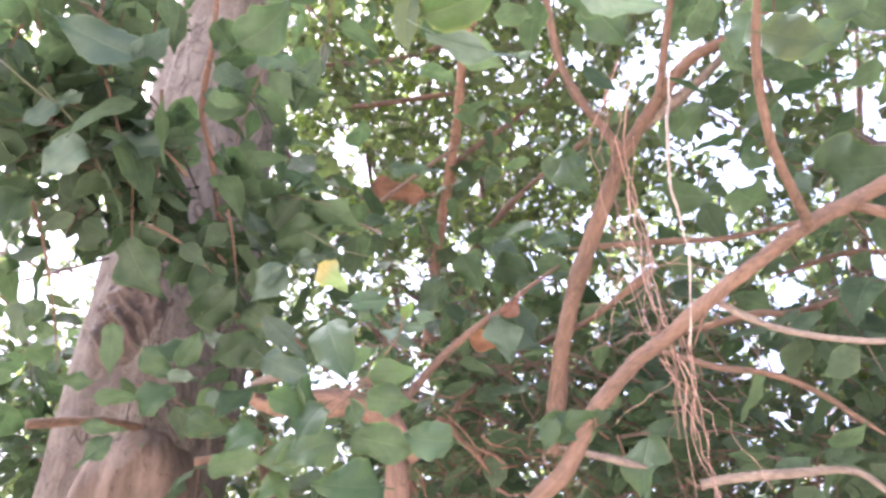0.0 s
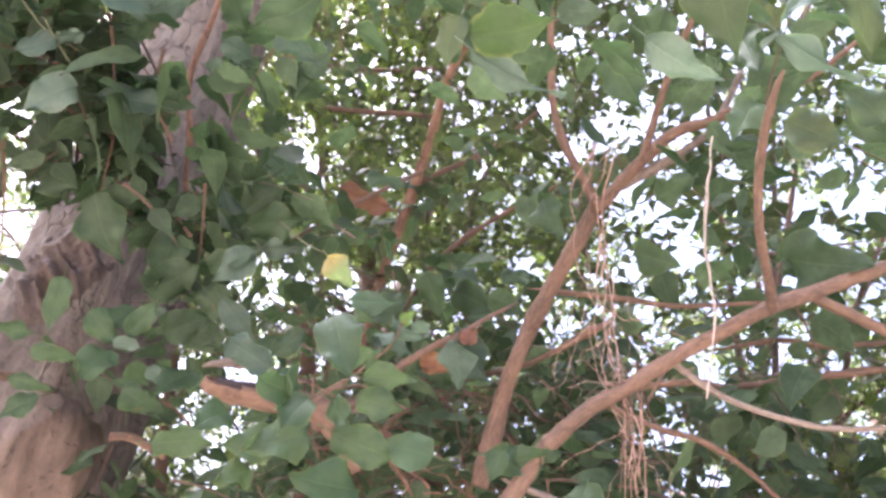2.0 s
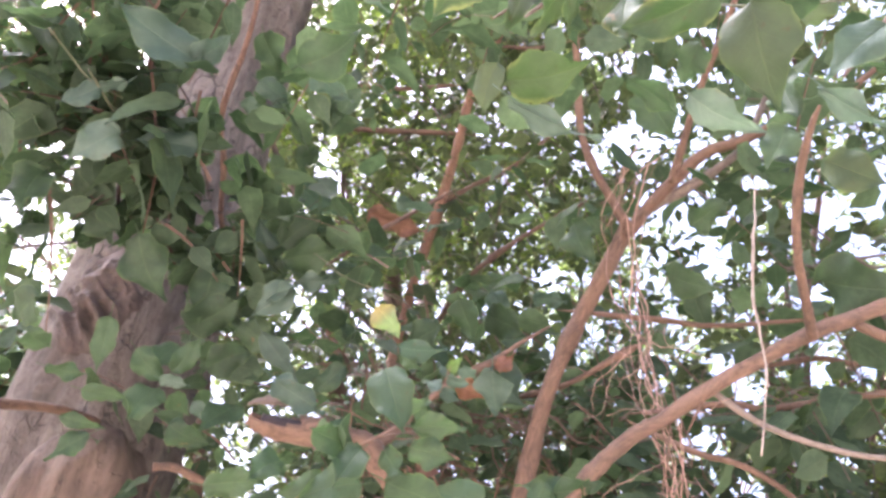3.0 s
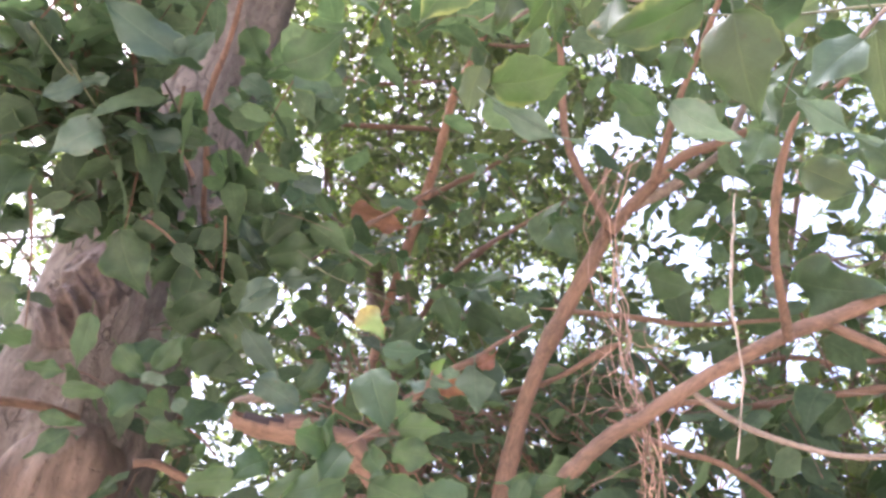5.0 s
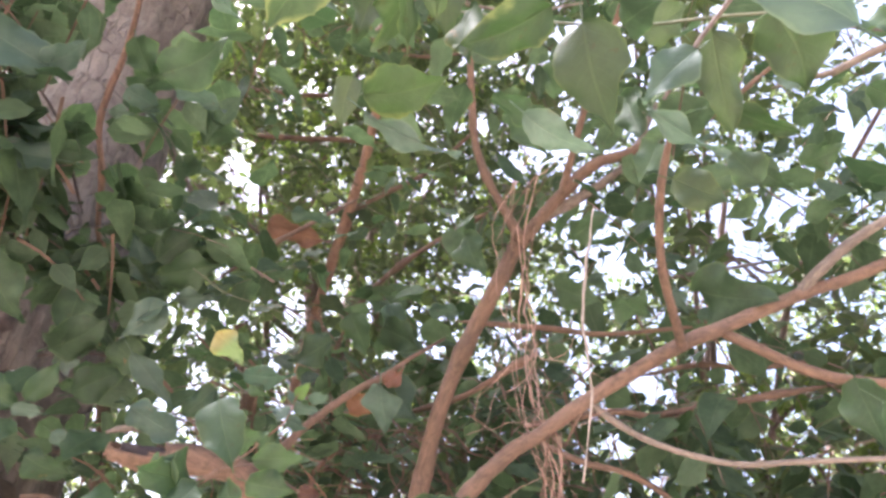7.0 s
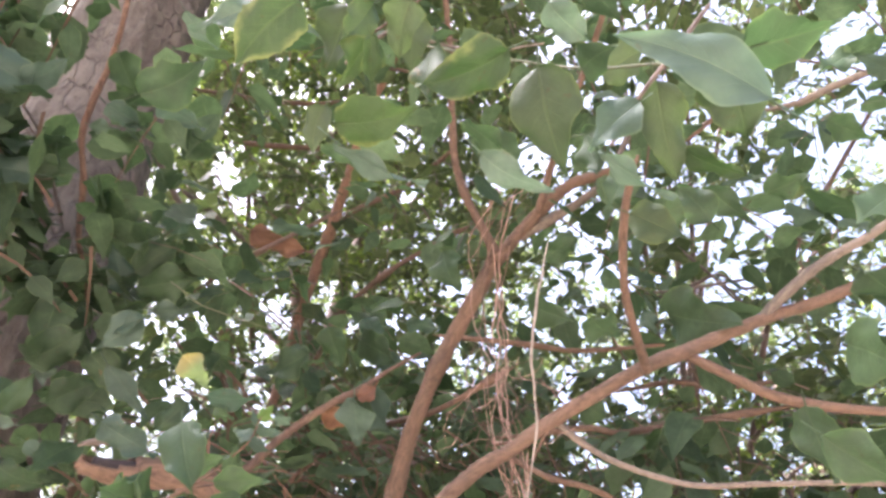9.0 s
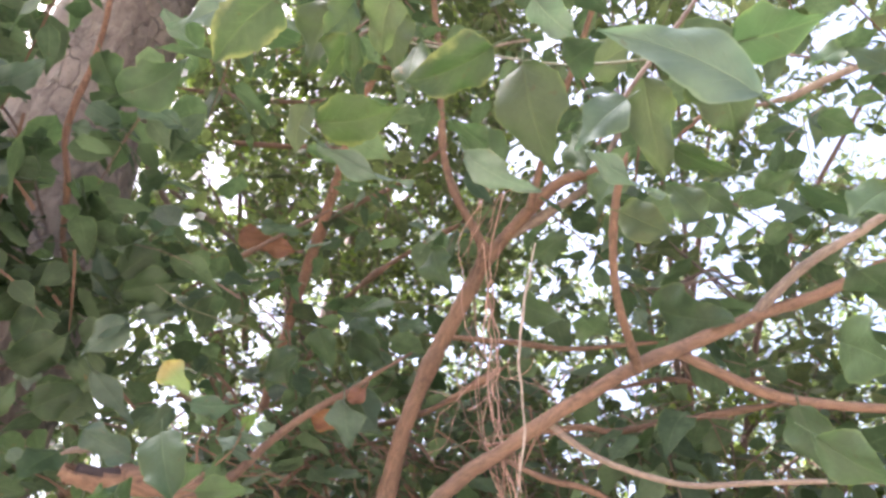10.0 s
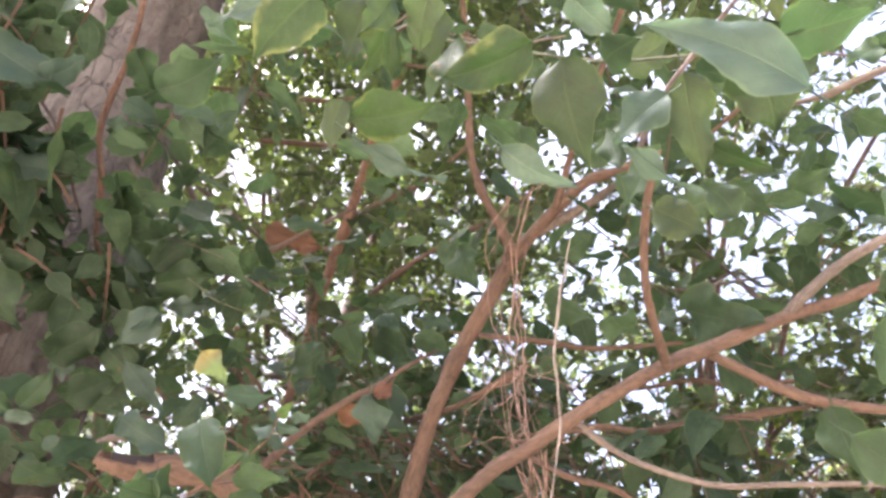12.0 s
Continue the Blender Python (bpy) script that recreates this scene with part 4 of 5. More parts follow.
leaf((-0.493, 0.621, 2.240), (-0.449, 0.653, 2.233), (0.212, -0.483, -0.850), 0.046, "dark", 15, 0.1)
leaf((-0.437, 0.821, 2.198), (-0.389, 0.874, 2.141), (0.011, -0.732, -0.682), 0.062, "dark", 15, 0.1)
leaf((-0.463, 0.760, 2.175), (-0.420, 0.787, 2.165), (0.177, -0.600, -0.780), 0.050, "dark", 15, 0.1)
leaf((-0.450, 0.681, 1.872), (-0.422, 0.699, 1.858), (0.228, -0.784, -0.578), 0.029, "green", 15, 0.1)
leaf((-0.092, 0.448, 1.844), (-0.070, 0.457, 1.824), (-0.172, -0.802, -0.572), 0.020, "yellow", 12, 0.05)
leaf((-0.077, 0.428, 1.788), (-0.066, 0.440, 1.753), (-0.186, -0.916, -0.355), 0.034, "green", 15, 0.1)
leaf((-0.078, 0.436, 1.765), (-0.041, 0.433, 1.770), (0.016, -0.791, -0.612), 0.025, "green", 15, 0.1)
leaf((-0.069, 0.468, 1.823), (-0.031, 0.465, 1.824), (0.009, -0.384, -0.923), 0.022, "blue", 15, 0.1)
leaf((-0.064, 0.478, 1.824), (-0.049, 0.482, 1.812), (-0.262, -0.769, -0.584), 0.014, "green", 15, 0.1)
leaf((-0.050, 0.458, 1.759), (-0.012, 0.454, 1.759), (-0.085, -0.801, -0.593), 0.021, "green", 15, 0.1)
leaf((-0.051, 0.462, 1.745), (-0.016, 0.460, 1.739), (-0.137, -0.817, -0.560), 0.023, "green", 15, 0.1)
leaf((-0.091, 0.492, 1.751), (-0.126, 0.488, 1.758), (0.122, -0.989, 0.081), 0.036, "green", 15, 0.1)
leaf((-0.103, 0.470, 1.756), (-0.106, 0.476, 1.729), (-0.299, -0.934, -0.196), 0.031, "green", 15, 0.1)
leaf((-0.084, 0.474, 1.743), (-0.104, 0.478, 1.721), (-0.342, -0.929, 0.138), 0.026, "green", 15, 0.1)
leaf((-0.067, 0.492, 1.749), (-0.056, 0.496, 1.735), (-0.435, -0.758, -0.486), 0.023, "green", 15, 0.1)
leaf((-0.186, 0.662, 1.853), (-0.131, 0.677, 1.826), (-0.190, -0.650, -0.736), 0.032, "blue", 15, 0.1)
leaf((-0.145, 0.542, 1.743), (-0.169, 0.541, 1.731), (-0.026, -0.994, 0.103), 0.029, "green", 15, 0.1)
leaf((0.039, 0.960, 2.002), (0.083, 0.961, 1.982), (-0.238, -0.799, -0.553), 0.033, "orange", 12, 0.1)
leaf((-0.016, 0.476, 1.819), (-0.003, 0.479, 1.808), (-0.395, -0.691, -0.605), 0.015, "pale", 12, 0.1)
leaf((-0.029, 0.481, 1.810), (-0.035, 0.478, 1.821), (0.497, -0.868, -0.013), 0.008, "pale", 12, 0.1)
leaf((0.090, 0.997, 2.191), (0.116, 1.014, 2.150), (-0.299, -0.796, -0.526), 0.040, "blue", 12, 0.1)
leaf((0.159, 0.986, 2.186), (0.217, 0.975, 2.178), (-0.181, -0.337, -0.924), 0.036, "blue", 12, 0.1)
leaf((0.182, 0.825, 2.239), (0.207, 0.848, 2.193), (-0.529, -0.597, -0.602), 0.053, "green", 12, 0.1)
leaf((0.098, 0.998, 2.074), (0.153, 1.017, 2.001), (-0.549, -0.610, -0.571), 0.075, "blue", 12, 0.1)
leaf((-0.043, 0.496, 1.771), (-0.038, 0.487, 1.796), (0.574, -0.734, -0.364), 0.018, "green", 12, 0.1)
leaf((-0.101, 1.020, 2.365), (-0.013, 1.026, 2.354), (-0.097, -0.342, -0.935), 0.034, "blue", 12, 0.1)
leaf((-0.164, 1.238, 2.485), (-0.027, 1.261, 2.454), (-0.084, -0.601, -0.795), 0.070, "brown", 25, 0.25)
leaf((0.004, 0.948, 2.088), (-0.062, 0.968, 2.052), (-0.224, -0.967, -0.123), 0.057, "dark", 12, 0.1)
leaf((0.025, 0.927, 2.127), (0.053, 0.954, 2.064), (-0.554, -0.643, -0.529), 0.052, "green", 12, 0.1)
leaf((0.086, 1.017, 2.155), (0.149, 1.021, 2.124), (-0.355, -0.531, -0.769), 0.068, "dark", 12, 0.1)
leaf((-0.102, 0.535, 1.728), (-0.145, 0.533, 1.718), (0.031, -0.996, 0.080), 0.028, "green", 12, 0.1)
leaf((-0.063, 0.485, 1.725), (-0.008, 0.486, 1.711), (-0.153, -0.753, -0.640), 0.029, "green", 12, 0.1)
leaf((-0.118, 0.540, 1.704), (-0.144, 0.540, 1.691), (-0.077, -0.982, 0.174), 0.023, "edged", 12, 0.1)
leaf((-0.227, 0.668, 1.742), (-0.167, 0.678, 1.751), (0.215, -0.755, -0.620), 0.033, "green", 12, 0.1)
leaf((0.167, 0.741, 1.798), (0.091, 0.757, 1.811), (-0.194, -0.979, 0.061), 0.039, "green", 12, 0.1)
leaf((-0.121, 0.734, 1.909), (-0.158, 0.746, 1.873), (-0.157, -0.976, -0.153), 0.027, "dark", 12, 0.1)
leaf((0.133, 0.742, 1.801), (0.189, 0.726, 1.813), (-0.057, -0.709, -0.703), 0.033, "green", 12, 0.1)
leaf((0.124, 0.741, 1.811), (0.108, 0.753, 1.774), (-0.582, -0.813, -0.003), 0.028, "green", 12, 0.1)
leaf((0.010, 0.485, 1.720), (-0.033, 0.482, 1.727), (0.081, -0.992, 0.094), 0.030, "green", 12, 0.1)
leaf((-0.080, 0.528, 1.731), (-0.128, 0.523, 1.712), (0.072, -0.992, 0.104), 0.036, "green", 12, 0.1)
leaf((-0.040, 0.490, 1.690), (-0.086, 0.484, 1.693), (0.146, -0.976, 0.164), 0.037, "green", 12, 0.1)
leaf((0.238, 0.791, 1.802), (0.227, 0.807, 1.742), (-0.581, -0.807, -0.109), 0.055, "dark", 12, 0.1)
leaf((0.075, 0.863, 1.991), (0.090, 0.888, 1.926), (-0.562, -0.720, -0.407), 0.054, "blue", 12, 0.1)
leaf((-0.343, 0.869, 2.068), (-0.299, 0.907, 2.012), (-0.033, -0.822, -0.568), 0.060, "dark", 14, 0.12)
leaf((-0.351, 0.898, 1.999), (-0.324, 0.890, 2.036), (0.472, -0.717, -0.513), 0.051, "dark", 14, 0.12)
leaf((-0.392, 0.872, 2.099), (-0.349, 0.899, 2.074), (0.073, -0.749, -0.659), 0.058, "dark", 14, 0.12)
leaf((-0.309, 0.917, 1.979), (-0.264, 0.937, 1.950), (0.006, -0.825, -0.565), 0.051, "dark", 14, 0.12)
leaf((-0.291, 0.954, 2.034), (-0.248, 0.971, 2.011), (-0.004, -0.796, -0.605), 0.054, "dark", 14, 0.12)
leaf((-0.384, 0.853, 2.138), (-0.344, 0.880, 2.113), (0.055, -0.729, -0.682), 0.053, "dark", 14, 0.12)
leaf((-0.426, 0.863, 2.137), (-0.391, 0.891, 2.111), (0.077, -0.741, -0.667), 0.058, "dark", 14, 0.12)
leaf((-0.430, 0.738, 2.135), (-0.448, 0.758, 2.091), (0.073, -0.899, -0.432), 0.051, "dark", 14, 0.12)
leaf((-0.478, 0.727, 2.117), (-0.501, 0.740, 2.077), (0.149, -0.914, -0.378), 0.053, "dark", 14, 0.12)
leaf((-0.496, 0.767, 2.078), (-0.463, 0.787, 2.071), (0.253, -0.668, -0.700), 0.044, "dark", 14, 0.12)
leaf((-0.510, 0.674, 2.070), (-0.530, 0.685, 2.032), (0.204, -0.908, -0.367), 0.056, "dark", 14, 0.12)
leaf((-0.426, 0.627, 1.888), (-0.445, 0.630, 1.856), (0.193, -0.963, -0.187), 0.040, "dark", 14, 0.12)
leaf((-0.348, 0.853, 1.979), (-0.294, 0.850, 2.026), (0.486, -0.645, -0.590), 0.063, "dark", 16, 0.14)
leaf((-0.338, 0.817, 1.935), (-0.367, 0.817, 1.903), (0.056, -0.997, -0.060), 0.038, "dark", 16, 0.14)
leaf((-0.313, 0.881, 1.934), (-0.252, 0.884, 1.970), (0.397, -0.698, -0.597), 0.048, "dark", 16, 0.14)
leaf((-0.256, 0.858, 1.882), (-0.294, 0.857, 1.850), (0.005, -0.999, 0.038), 0.048, "dark", 16, 0.14)
leaf((-0.279, 0.865, 2.002), (-0.232, 0.890, 1.965), (-0.045, -0.793, -0.607), 0.048, "dark", 16, 0.14)
leaf((-0.327, 0.848, 1.844), (-0.270, 0.868, 1.828), (0.135, -0.821, -0.554), 0.036, "dark", 16, 0.14)
leaf((-0.334, 0.785, 1.866), (-0.359, 0.786, 1.829), (0.036, -0.999, -0.032), 0.040, "dark", 16, 0.14)
leaf((-0.327, 0.825, 2.057), (-0.342, 0.849, 1.993), (-0.075, -0.939, -0.336), 0.055, "dark", 16, 0.14)
leaf((-0.285, 0.884, 2.080), (-0.230, 0.905, 2.064), (0.052, -0.696, -0.716), 0.052, "dark", 16, 0.14)
leaf((0.081, 0.870, 1.994), (0.108, 0.855, 2.016), (0.132, -0.746, -0.653), 0.023, "brown", 22, 0.25)
leaf((-0.014, 0.830, 1.831), (0.013, 0.829, 1.825), (-0.153, -0.770, -0.619), 0.019, "brown", 22, 0.25)
leaf((-0.032, 0.476, 1.796), (-0.047, 0.474, 1.804), (0.194, -0.976, 0.100), 0.013, "pale", 14, 0.12)
leaf((-0.028, 0.470, 1.810), (-0.018, 0.465, 1.822), (0.302, -0.725, -0.619), 0.011, "bright", 14, 0.12)
leaf((-0.030, 0.472, 1.806), (-0.009, 0.471, 1.802), (-0.187, -0.624, -0.758), 0.012, "pale", 14, 0.12)
leaf((-0.037, 0.489, 1.790), (-0.049, 0.493, 1.781), (-0.383, -0.918, 0.102), 0.013, "green", 14, 0.12)
leaf((-0.032, 0.476, 1.796), (-0.018, 0.477, 1.789), (-0.301, -0.645, -0.702), 0.012, "blue", 14, 0.12)

# ---- leaves of the shrub, by shoots ----
dice = random.Random(21)
left_rows, left_lines = [], []
for count, az, el, far in ((54, (-44, -8), (28.5, 38), (1.0, 1.4)), (16, (-50, -8), (40, 66), (0.95, 1.4)), (34, (-42, -24), (34, 46), (0.85, 1.25)), (26, (-42, -27), (6, 22), (1.0, 1.4)), (46, (-38, -20), (24, 46), (0.95, 1.22)), (9, (-44, -4), (4, 25), (1.0, 1.35)),
                           (26, (-60, -36), (5, 60), (1.0, 1.7)), (52, (-48, -28), (32, 50), (0.95, 1.45)), (16, (-62, -34), (40, 66), (1.0, 1.7)), (14, (-30, -17), (26, 36), (0.95, 1.3))):
    got = fill(dice, count, az, el, far, 0.074, (4, 7), 0.9)
    left_rows, left_lines = left_rows + got[0], left_lines + got[1]


def off_vine(p):
    """Keeps the vine on the trunk, the bare bark beside it, the scar and the foot of the trunk in sight."""
    az, el = bearing(p)
    bare = abs(az + 24.7 + 0.2 * (el - 38)) < 1.8 or ((az + 29.0) / 2.3) ** 2 + ((el - 41) / 3.4) ** 2 < 1 or math.hypot(az + 23, el - 47) < 2.6
    scar = ((az + 27.5) / 4.2) ** 2 + ((el - 22.5) / 4.2) ** 2 < 1
    low = -34 < az < -17 and el < 19
    return not (scar or low or (bare and el > 30))


low_rows, low_lines = fill(random.Random(5), 280, (-64, -29), (0, 19), (1.6, 2.4), 0.08, (5, 9), 0.9)
left_rows = [row for row in left_rows if off_vine(row[0].lerp(row[1], 0.5))]
left_lines = [line for line in left_lines if all(off_vine(p) for p in line[1:4])]
mid_rows, mid_lines = [], []
for count, az, el, far in ((150, (-10, 70), (2, 66), (1.15, 1.8)), (150, (-9, 48), (-2, 23), (1.15, 1.9)), (100, (28, 75), (5, 50), (1.05, 1.6)), (80, (14, 62), (2, 24), (1.05, 1.6)),
                           (40, (-10, 40), (46, 74), (0.9, 1.5)), (120, (-24, 18), (4, 27), (1.12, 1.7))):
    got = fill(dice, count, az, el, far, 0.084 if far[0] == 1.05 else 0.066, (5, 9), 0.8)
    mid_rows, mid_lines = mid_rows + got[0], mid_lines + got[1]
shared = [[leaf_mesh("leaf", leaf_mats[t], 8, 2, f, c, 0.035, 900 + k) for k, (f, c) in enumerate([(12, 0.1), (20, 0.2), (16, 0.02)])]
          for t in ("green", "dark", "blue", "dark", "green", "olive")]
singles = left_rows + mid_rows + low_rows
singles.sort(key=lambda row: row[0].y)
for k, (base, tip, normal, width) in enumerate(singles[:150]):
    ob = part("leaf", shared[k % 6][k % 3], None, shrub)
    ob.matrix_basis = leaf_matrix(base, tip, normal, width)
leaf_mass("foliage", singles[150:], near_mass, shrub, FINE, "dense green leaves on thin shoots")
tangle = []
for k in range(170):
    p = polar(dice.uniform(-8, 26), dice.uniform(5, 24), dice.uniform(1.1, 1.9))
    way = Vector((dice.uniform(-1, 1), dice.uniform(-0.4, 0.4), dice.uniform(-0.7, 0.7))).normalized() * dice.uniform(0.05, 0.16)
    tangle.append([p + way * (j - 3) / 3 + 0.03 * noise.noise_vector((p + way * j) * 6) for j in range(7)])
twig_mass("tangle", tangle, 0.0029, bark, shrub)
dry_dice, dry_twigs = random.Random(8), []
for k in range(80):
    p = polar(dry_dice.uniform(-9, 12), dry_dice.uniform(5, 19), dry_dice.uniform(1.0, 1.5))
    way = Vector((dry_dice.uniform(-1, 1), dry_dice.uniform(-0.4, 0.4), dry_dice.uniform(-0.6, 0.9))).normalized() * dry_dice.uniform(0.03, 0.1)
    dry_twigs.append([p + way * (j - 3) / 3 + 0.025 * noise.noise_vector((p + way * j) * 8) for j in range(7)])
twig_mass("dry_twig", dry_twigs, 0.0021, vine_bark, shrub)
twig_mass("shoot", left_lines + mid_lines + low_lines, 0.0022, bark, shrub)
inner_rows, inner_lines = [], []
for count, size in ((1400, 0.05), (620, 0.08)):
    got = fill(dice, count, (-62, 78), (-4, 74), (1.85, 3.0), size, (6, 10), 1.0,
               lambda p: (Vector((p.x - TRUNK_X, p.y - TRUNK_Y, 0))).length > 0.26)
    inner_rows, inner_lines = inner_rows + got[0], inner_lines + got[1]
leaf_mass("inner_foliage", inner_rows, far_mass, shrub, COARSE, "dense green leaves deeper in the thicket")
twig_mass("inner_shoot", inner_lines, 0.0028, far_bark, shrub)

# ---- boughs and crown of the pale tree, overhead ----
crown_rows, crown_lines = [], []
for k in range(9):
    turn = 2 * math.pi * k / 9 + dice.uniform(-0.3, 0.3)
    low = Vector((TRUNK_X, TRUNK_Y, dice.uniform(4.1, 5.3)))
    end = low + Vector((math.cos(turn) * dice.uniform(1.6, 2.5), math.sin(turn) * dice.uniform(1.6, 2.5), dice.uniform(0.9, 1.8)))
    mid = low.lerp(end, 0.45) + Vector((0, 0, 0.3))
    under(part("bough", tube([(*low, 0.06), (*low.lerp(mid, 0.6), 0.045), (*mid, 0.032), (*mid.lerp(end, 0.6), 0.018), (*end, 0.005)], 6, 9, 0.2, 0.2), trunk_bark, tree), tree)
    for j in range(46):
        p = mid.lerp(end, dice.uniform(0.0, 1.1)) + Vector((dice.gauss(0, 0.34), dice.gauss(0, 0.34), dice.gauss(0.1, 0.28)))
        got, line = sprig(p, dice, 0.085, dice.randint(7, 11))
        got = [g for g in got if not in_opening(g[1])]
        crown_rows += got
        if got:
            crown_lines.append(line)
under(leaf_mass("crown", crown_rows, far_mass, tree, COARSE), tree)
under(twig_mass("twig", crown_lines, 0.004, far_bark, tree), tree)

# ---- trees behind ----


def behind_tree(name, label, x, y, tall, az, el, far, count, size, material, seed, leaves=(7, 11), ease=1.0):
    """A tree: bent trunk, limbs and a crown of many shoots."""
    d = random.Random(seed)
    ob = tagged(new(name), label, "tree", "trees behind the clearing")
    ob.location = (x, y, 0)
    top = Vector((x + d.uniform(-0.4, 0.4), y + d.uniform(-0.3, 0.3), tall))
    trunk = [(x, y, -0.1, 0.13), (x + d.uniform(-0.1, 0.1), y, tall * 0.3, 0.1), (x + d.uniform(-0.2, 0.2), y, tall * 0.6, 0.075), (*top, 0.03)]
    under(part("trunk", tube(trunk, 8, 12, 0.25, 0.2), far_bark, ob), ob)
    rows, lines = fill(d, count, az, el, far, size, leaves, ease)
    for k in range(9):
        end = polar(d.uniform(*az), d.uniform(*el), d.uniform(*far))
        f = d.uniform(0.35, 0.85)
        start = Vector(trunk[1][:3]).lerp(top, f)
        bend = start.lerp(end, 0.5) + Vector((d.uniform(-0.2, 0.2), d.uniform(-0.2, 0.2), 0.25))
        under(part("limb", tube([(*start, 0.022), (*start.lerp(bend, 0.6), 0.016), (*bend, 0.011), (*bend.lerp(end, 0.6), 0.007), (*end, 0.003)], 5, 8, 0.2), far_bark, ob), ob)
    under(leaf_mass("crown", rows, material, ob, TINY if far[0] > 4.0 else COARSE), ob)
    under(twig_mass("twig", lines[::3] if far[0] > 4.0 else lines[::2], 0.004, far_bark, ob), ob)
    return ob


behind_tree("background_tree", "leafy green tree with a grey-brown trunk behind the thicket", -3.3, 3.0, 4.6, (-70, -12), (0, 72), (3.0, 4.8), 2150, 0.052, far_mass, 31)
behind_tree("background_tree", "dense green tree behind the reddish stems", -0.1, 3.9, 5.0, (-26, 22), (0, 72), (3.1, 5.0), 3450, 0.05, far_mass, 32)
behind_tree("background_tree", "broad green tree with open gaps to the sky", 2.0, 3.2, 3.2, (14, 80), (0, 72), (3.0, 4.8), 3200, 0.049, far_mass, 33)
behind_tree("distant_tree", "tree beyond the thicket, sunlight put into its yellow-green leaf colour", -5.0, 6.5, 5.5, (-60, -18), (2, 40), (7.0, 10.0), 850, 0.08, sunlit_tint_mass, 34)
behind_tree("distant_tree", "tree in the distance, sunlight put into its yellow-green leaf colour", 0.4, 8.0, 6.0, (-22, 22), (2, 40), (7.0, 10.0), 900, 0.08, sunlit_tint_mass, 35)
behind_tree("background_tree", "dark green undergrowth tree low behind the branches", 0.9, 3.4, 2.6, (-8, 52), (-4, 24), (2.8, 4.6), 1300, 0.055, far_mass, 37)
behind_tree("background_tree", "fine-leaved yellow-green tree high behind the reddish stems", 0.3, 4.4, 5.6, (-16, 20), (30, 58), (3.4, 5.2), 1700, 0.048, sunlit_tint_mass, 38)
behind_tree("background_shrub", "shrub low behind the long branch, leaves coloured yellow-green as if sunlit", 2.2, 2.4, 2.4, (31, 58), (6, 24), (2.6, 3.4), 420, 0.055, sunlit_tint_mass, 39)
behind_tree("distant_tree", "tree past the gaps, leaves coloured yellow-green as if sunlit", 5.5, 6.0, 5.0, (18, 64), (2, 27), (7.0, 10.0), 850, 0.08, sunlit_tint_mass, 36)
behind_tree("background_tree", "large-leaved dark green tree closing the view behind", 1.6, 5.6, 3.8, (-4, 64), (3, 36), (5.0, 6.5), 1100, 0.09, far_mass, 43)
behind_tree("background_tree", "large-leaved green tree far behind the pale trunk", -2.4, 5.6, 5.0, (-66, 0), (3, 56), (5.0, 6.5), 1100, 0.08, far_mass, 44)
behind_tree("distant_tree", "tall tree with thin leafage far behind the gaps, leaves coloured as if sunlit", -3.0, 12.5, 5.0, (-62, 6), (4, 58), (12.0, 17.0), 3300, 0.085, sunlit_tint_mass, 41, ease=0.2)
behind_tree("distant_tree", "tall thin-crowned tree far behind the gaps", 6.0, 12.0, 5.0, (4, 72), (4, 58), (12.0, 17.0), 3000, 0.09, far_mass, 42, ease=0.4)

# ---- dry stems hanging from the fork ----
dry_vine = tagged(new("dry_vine"), "tangle of dry straw-coloured vine stems hanging from a branch", "dry vine")


def strand(points, material=None):
    line = smooth_line(points, 4)
    own = Vector((points[0][0] * 190, points[1][2] * 170, points[0][1] * 70))
    thick, bent = (0.5, 0.35) if material else (0.43 + 0.2 * noise.noise(own), 1.0)
    kinked = []
    for k, p in enumerate(line):
        at, loose = p.to_3d(), bent * min(1.0, k / 6)
        at += loose * (0.016 * noise.noise_vector(at * 9 + own) + 0.008 * noise.noise_vector(at * 26 + own) + 0.003 * noise.noise_vector(at * 70 + own))
        kinked.append((*at, p[3] * thick * (0.85 + 0.4 * noise.noise(at * 40 + own))))
    return part("strand", tube(kinked, 2, 6, 0.2, 0.5), material or (bark if int(own.x * 10) % 3 == 0 else dry_stem), dry_vine)


strand([(0.249, 0.737, 2.311, 0.0017), (0.230, 0.764, 2.271, 0.0022), (0.217, 0.786, 2.231, 0.0022), (0.224, 0.805, 2.182, 0.0022), (0.232, 0.791, 2.096, 0.0020), (0.241, 0.770, 2.017, 0.0020), (0.242, 0.746, 1.960, 0.0018), (0.245, 0.731, 1.909, 0.0014)])
strand([(0.278, 0.728, 2.322, 0.0017), (0.256, 0.758, 2.284, 0.0022), (0.244, 0.786, 2.236, 0.0026), (0.243, 0.803, 2.174, 0.0026), (0.246, 0.788, 2.079, 0.0024), (0.257, 0.763, 2.000, 0.0023), (0.247, 0.719, 1.920, 0.0021), (0.260, 0.709, 1.863, 0.0016), (0.283, 0.715, 1.804, 0.0012)])
strand([(0.270, 0.734, 2.303, 0.0017), (0.261, 0.768, 2.250, 0.0026), (0.273, 0.796, 2.186, 0.0030), (0.261, 0.791, 2.102, 0.0029), (0.253, 0.764, 2.017, 0.0027), (0.254, 0.716, 1.934, 0.0024), (0.265, 0.704, 1.869, 0.0023), (0.275, 0.719, 1.804, 0.0019)])
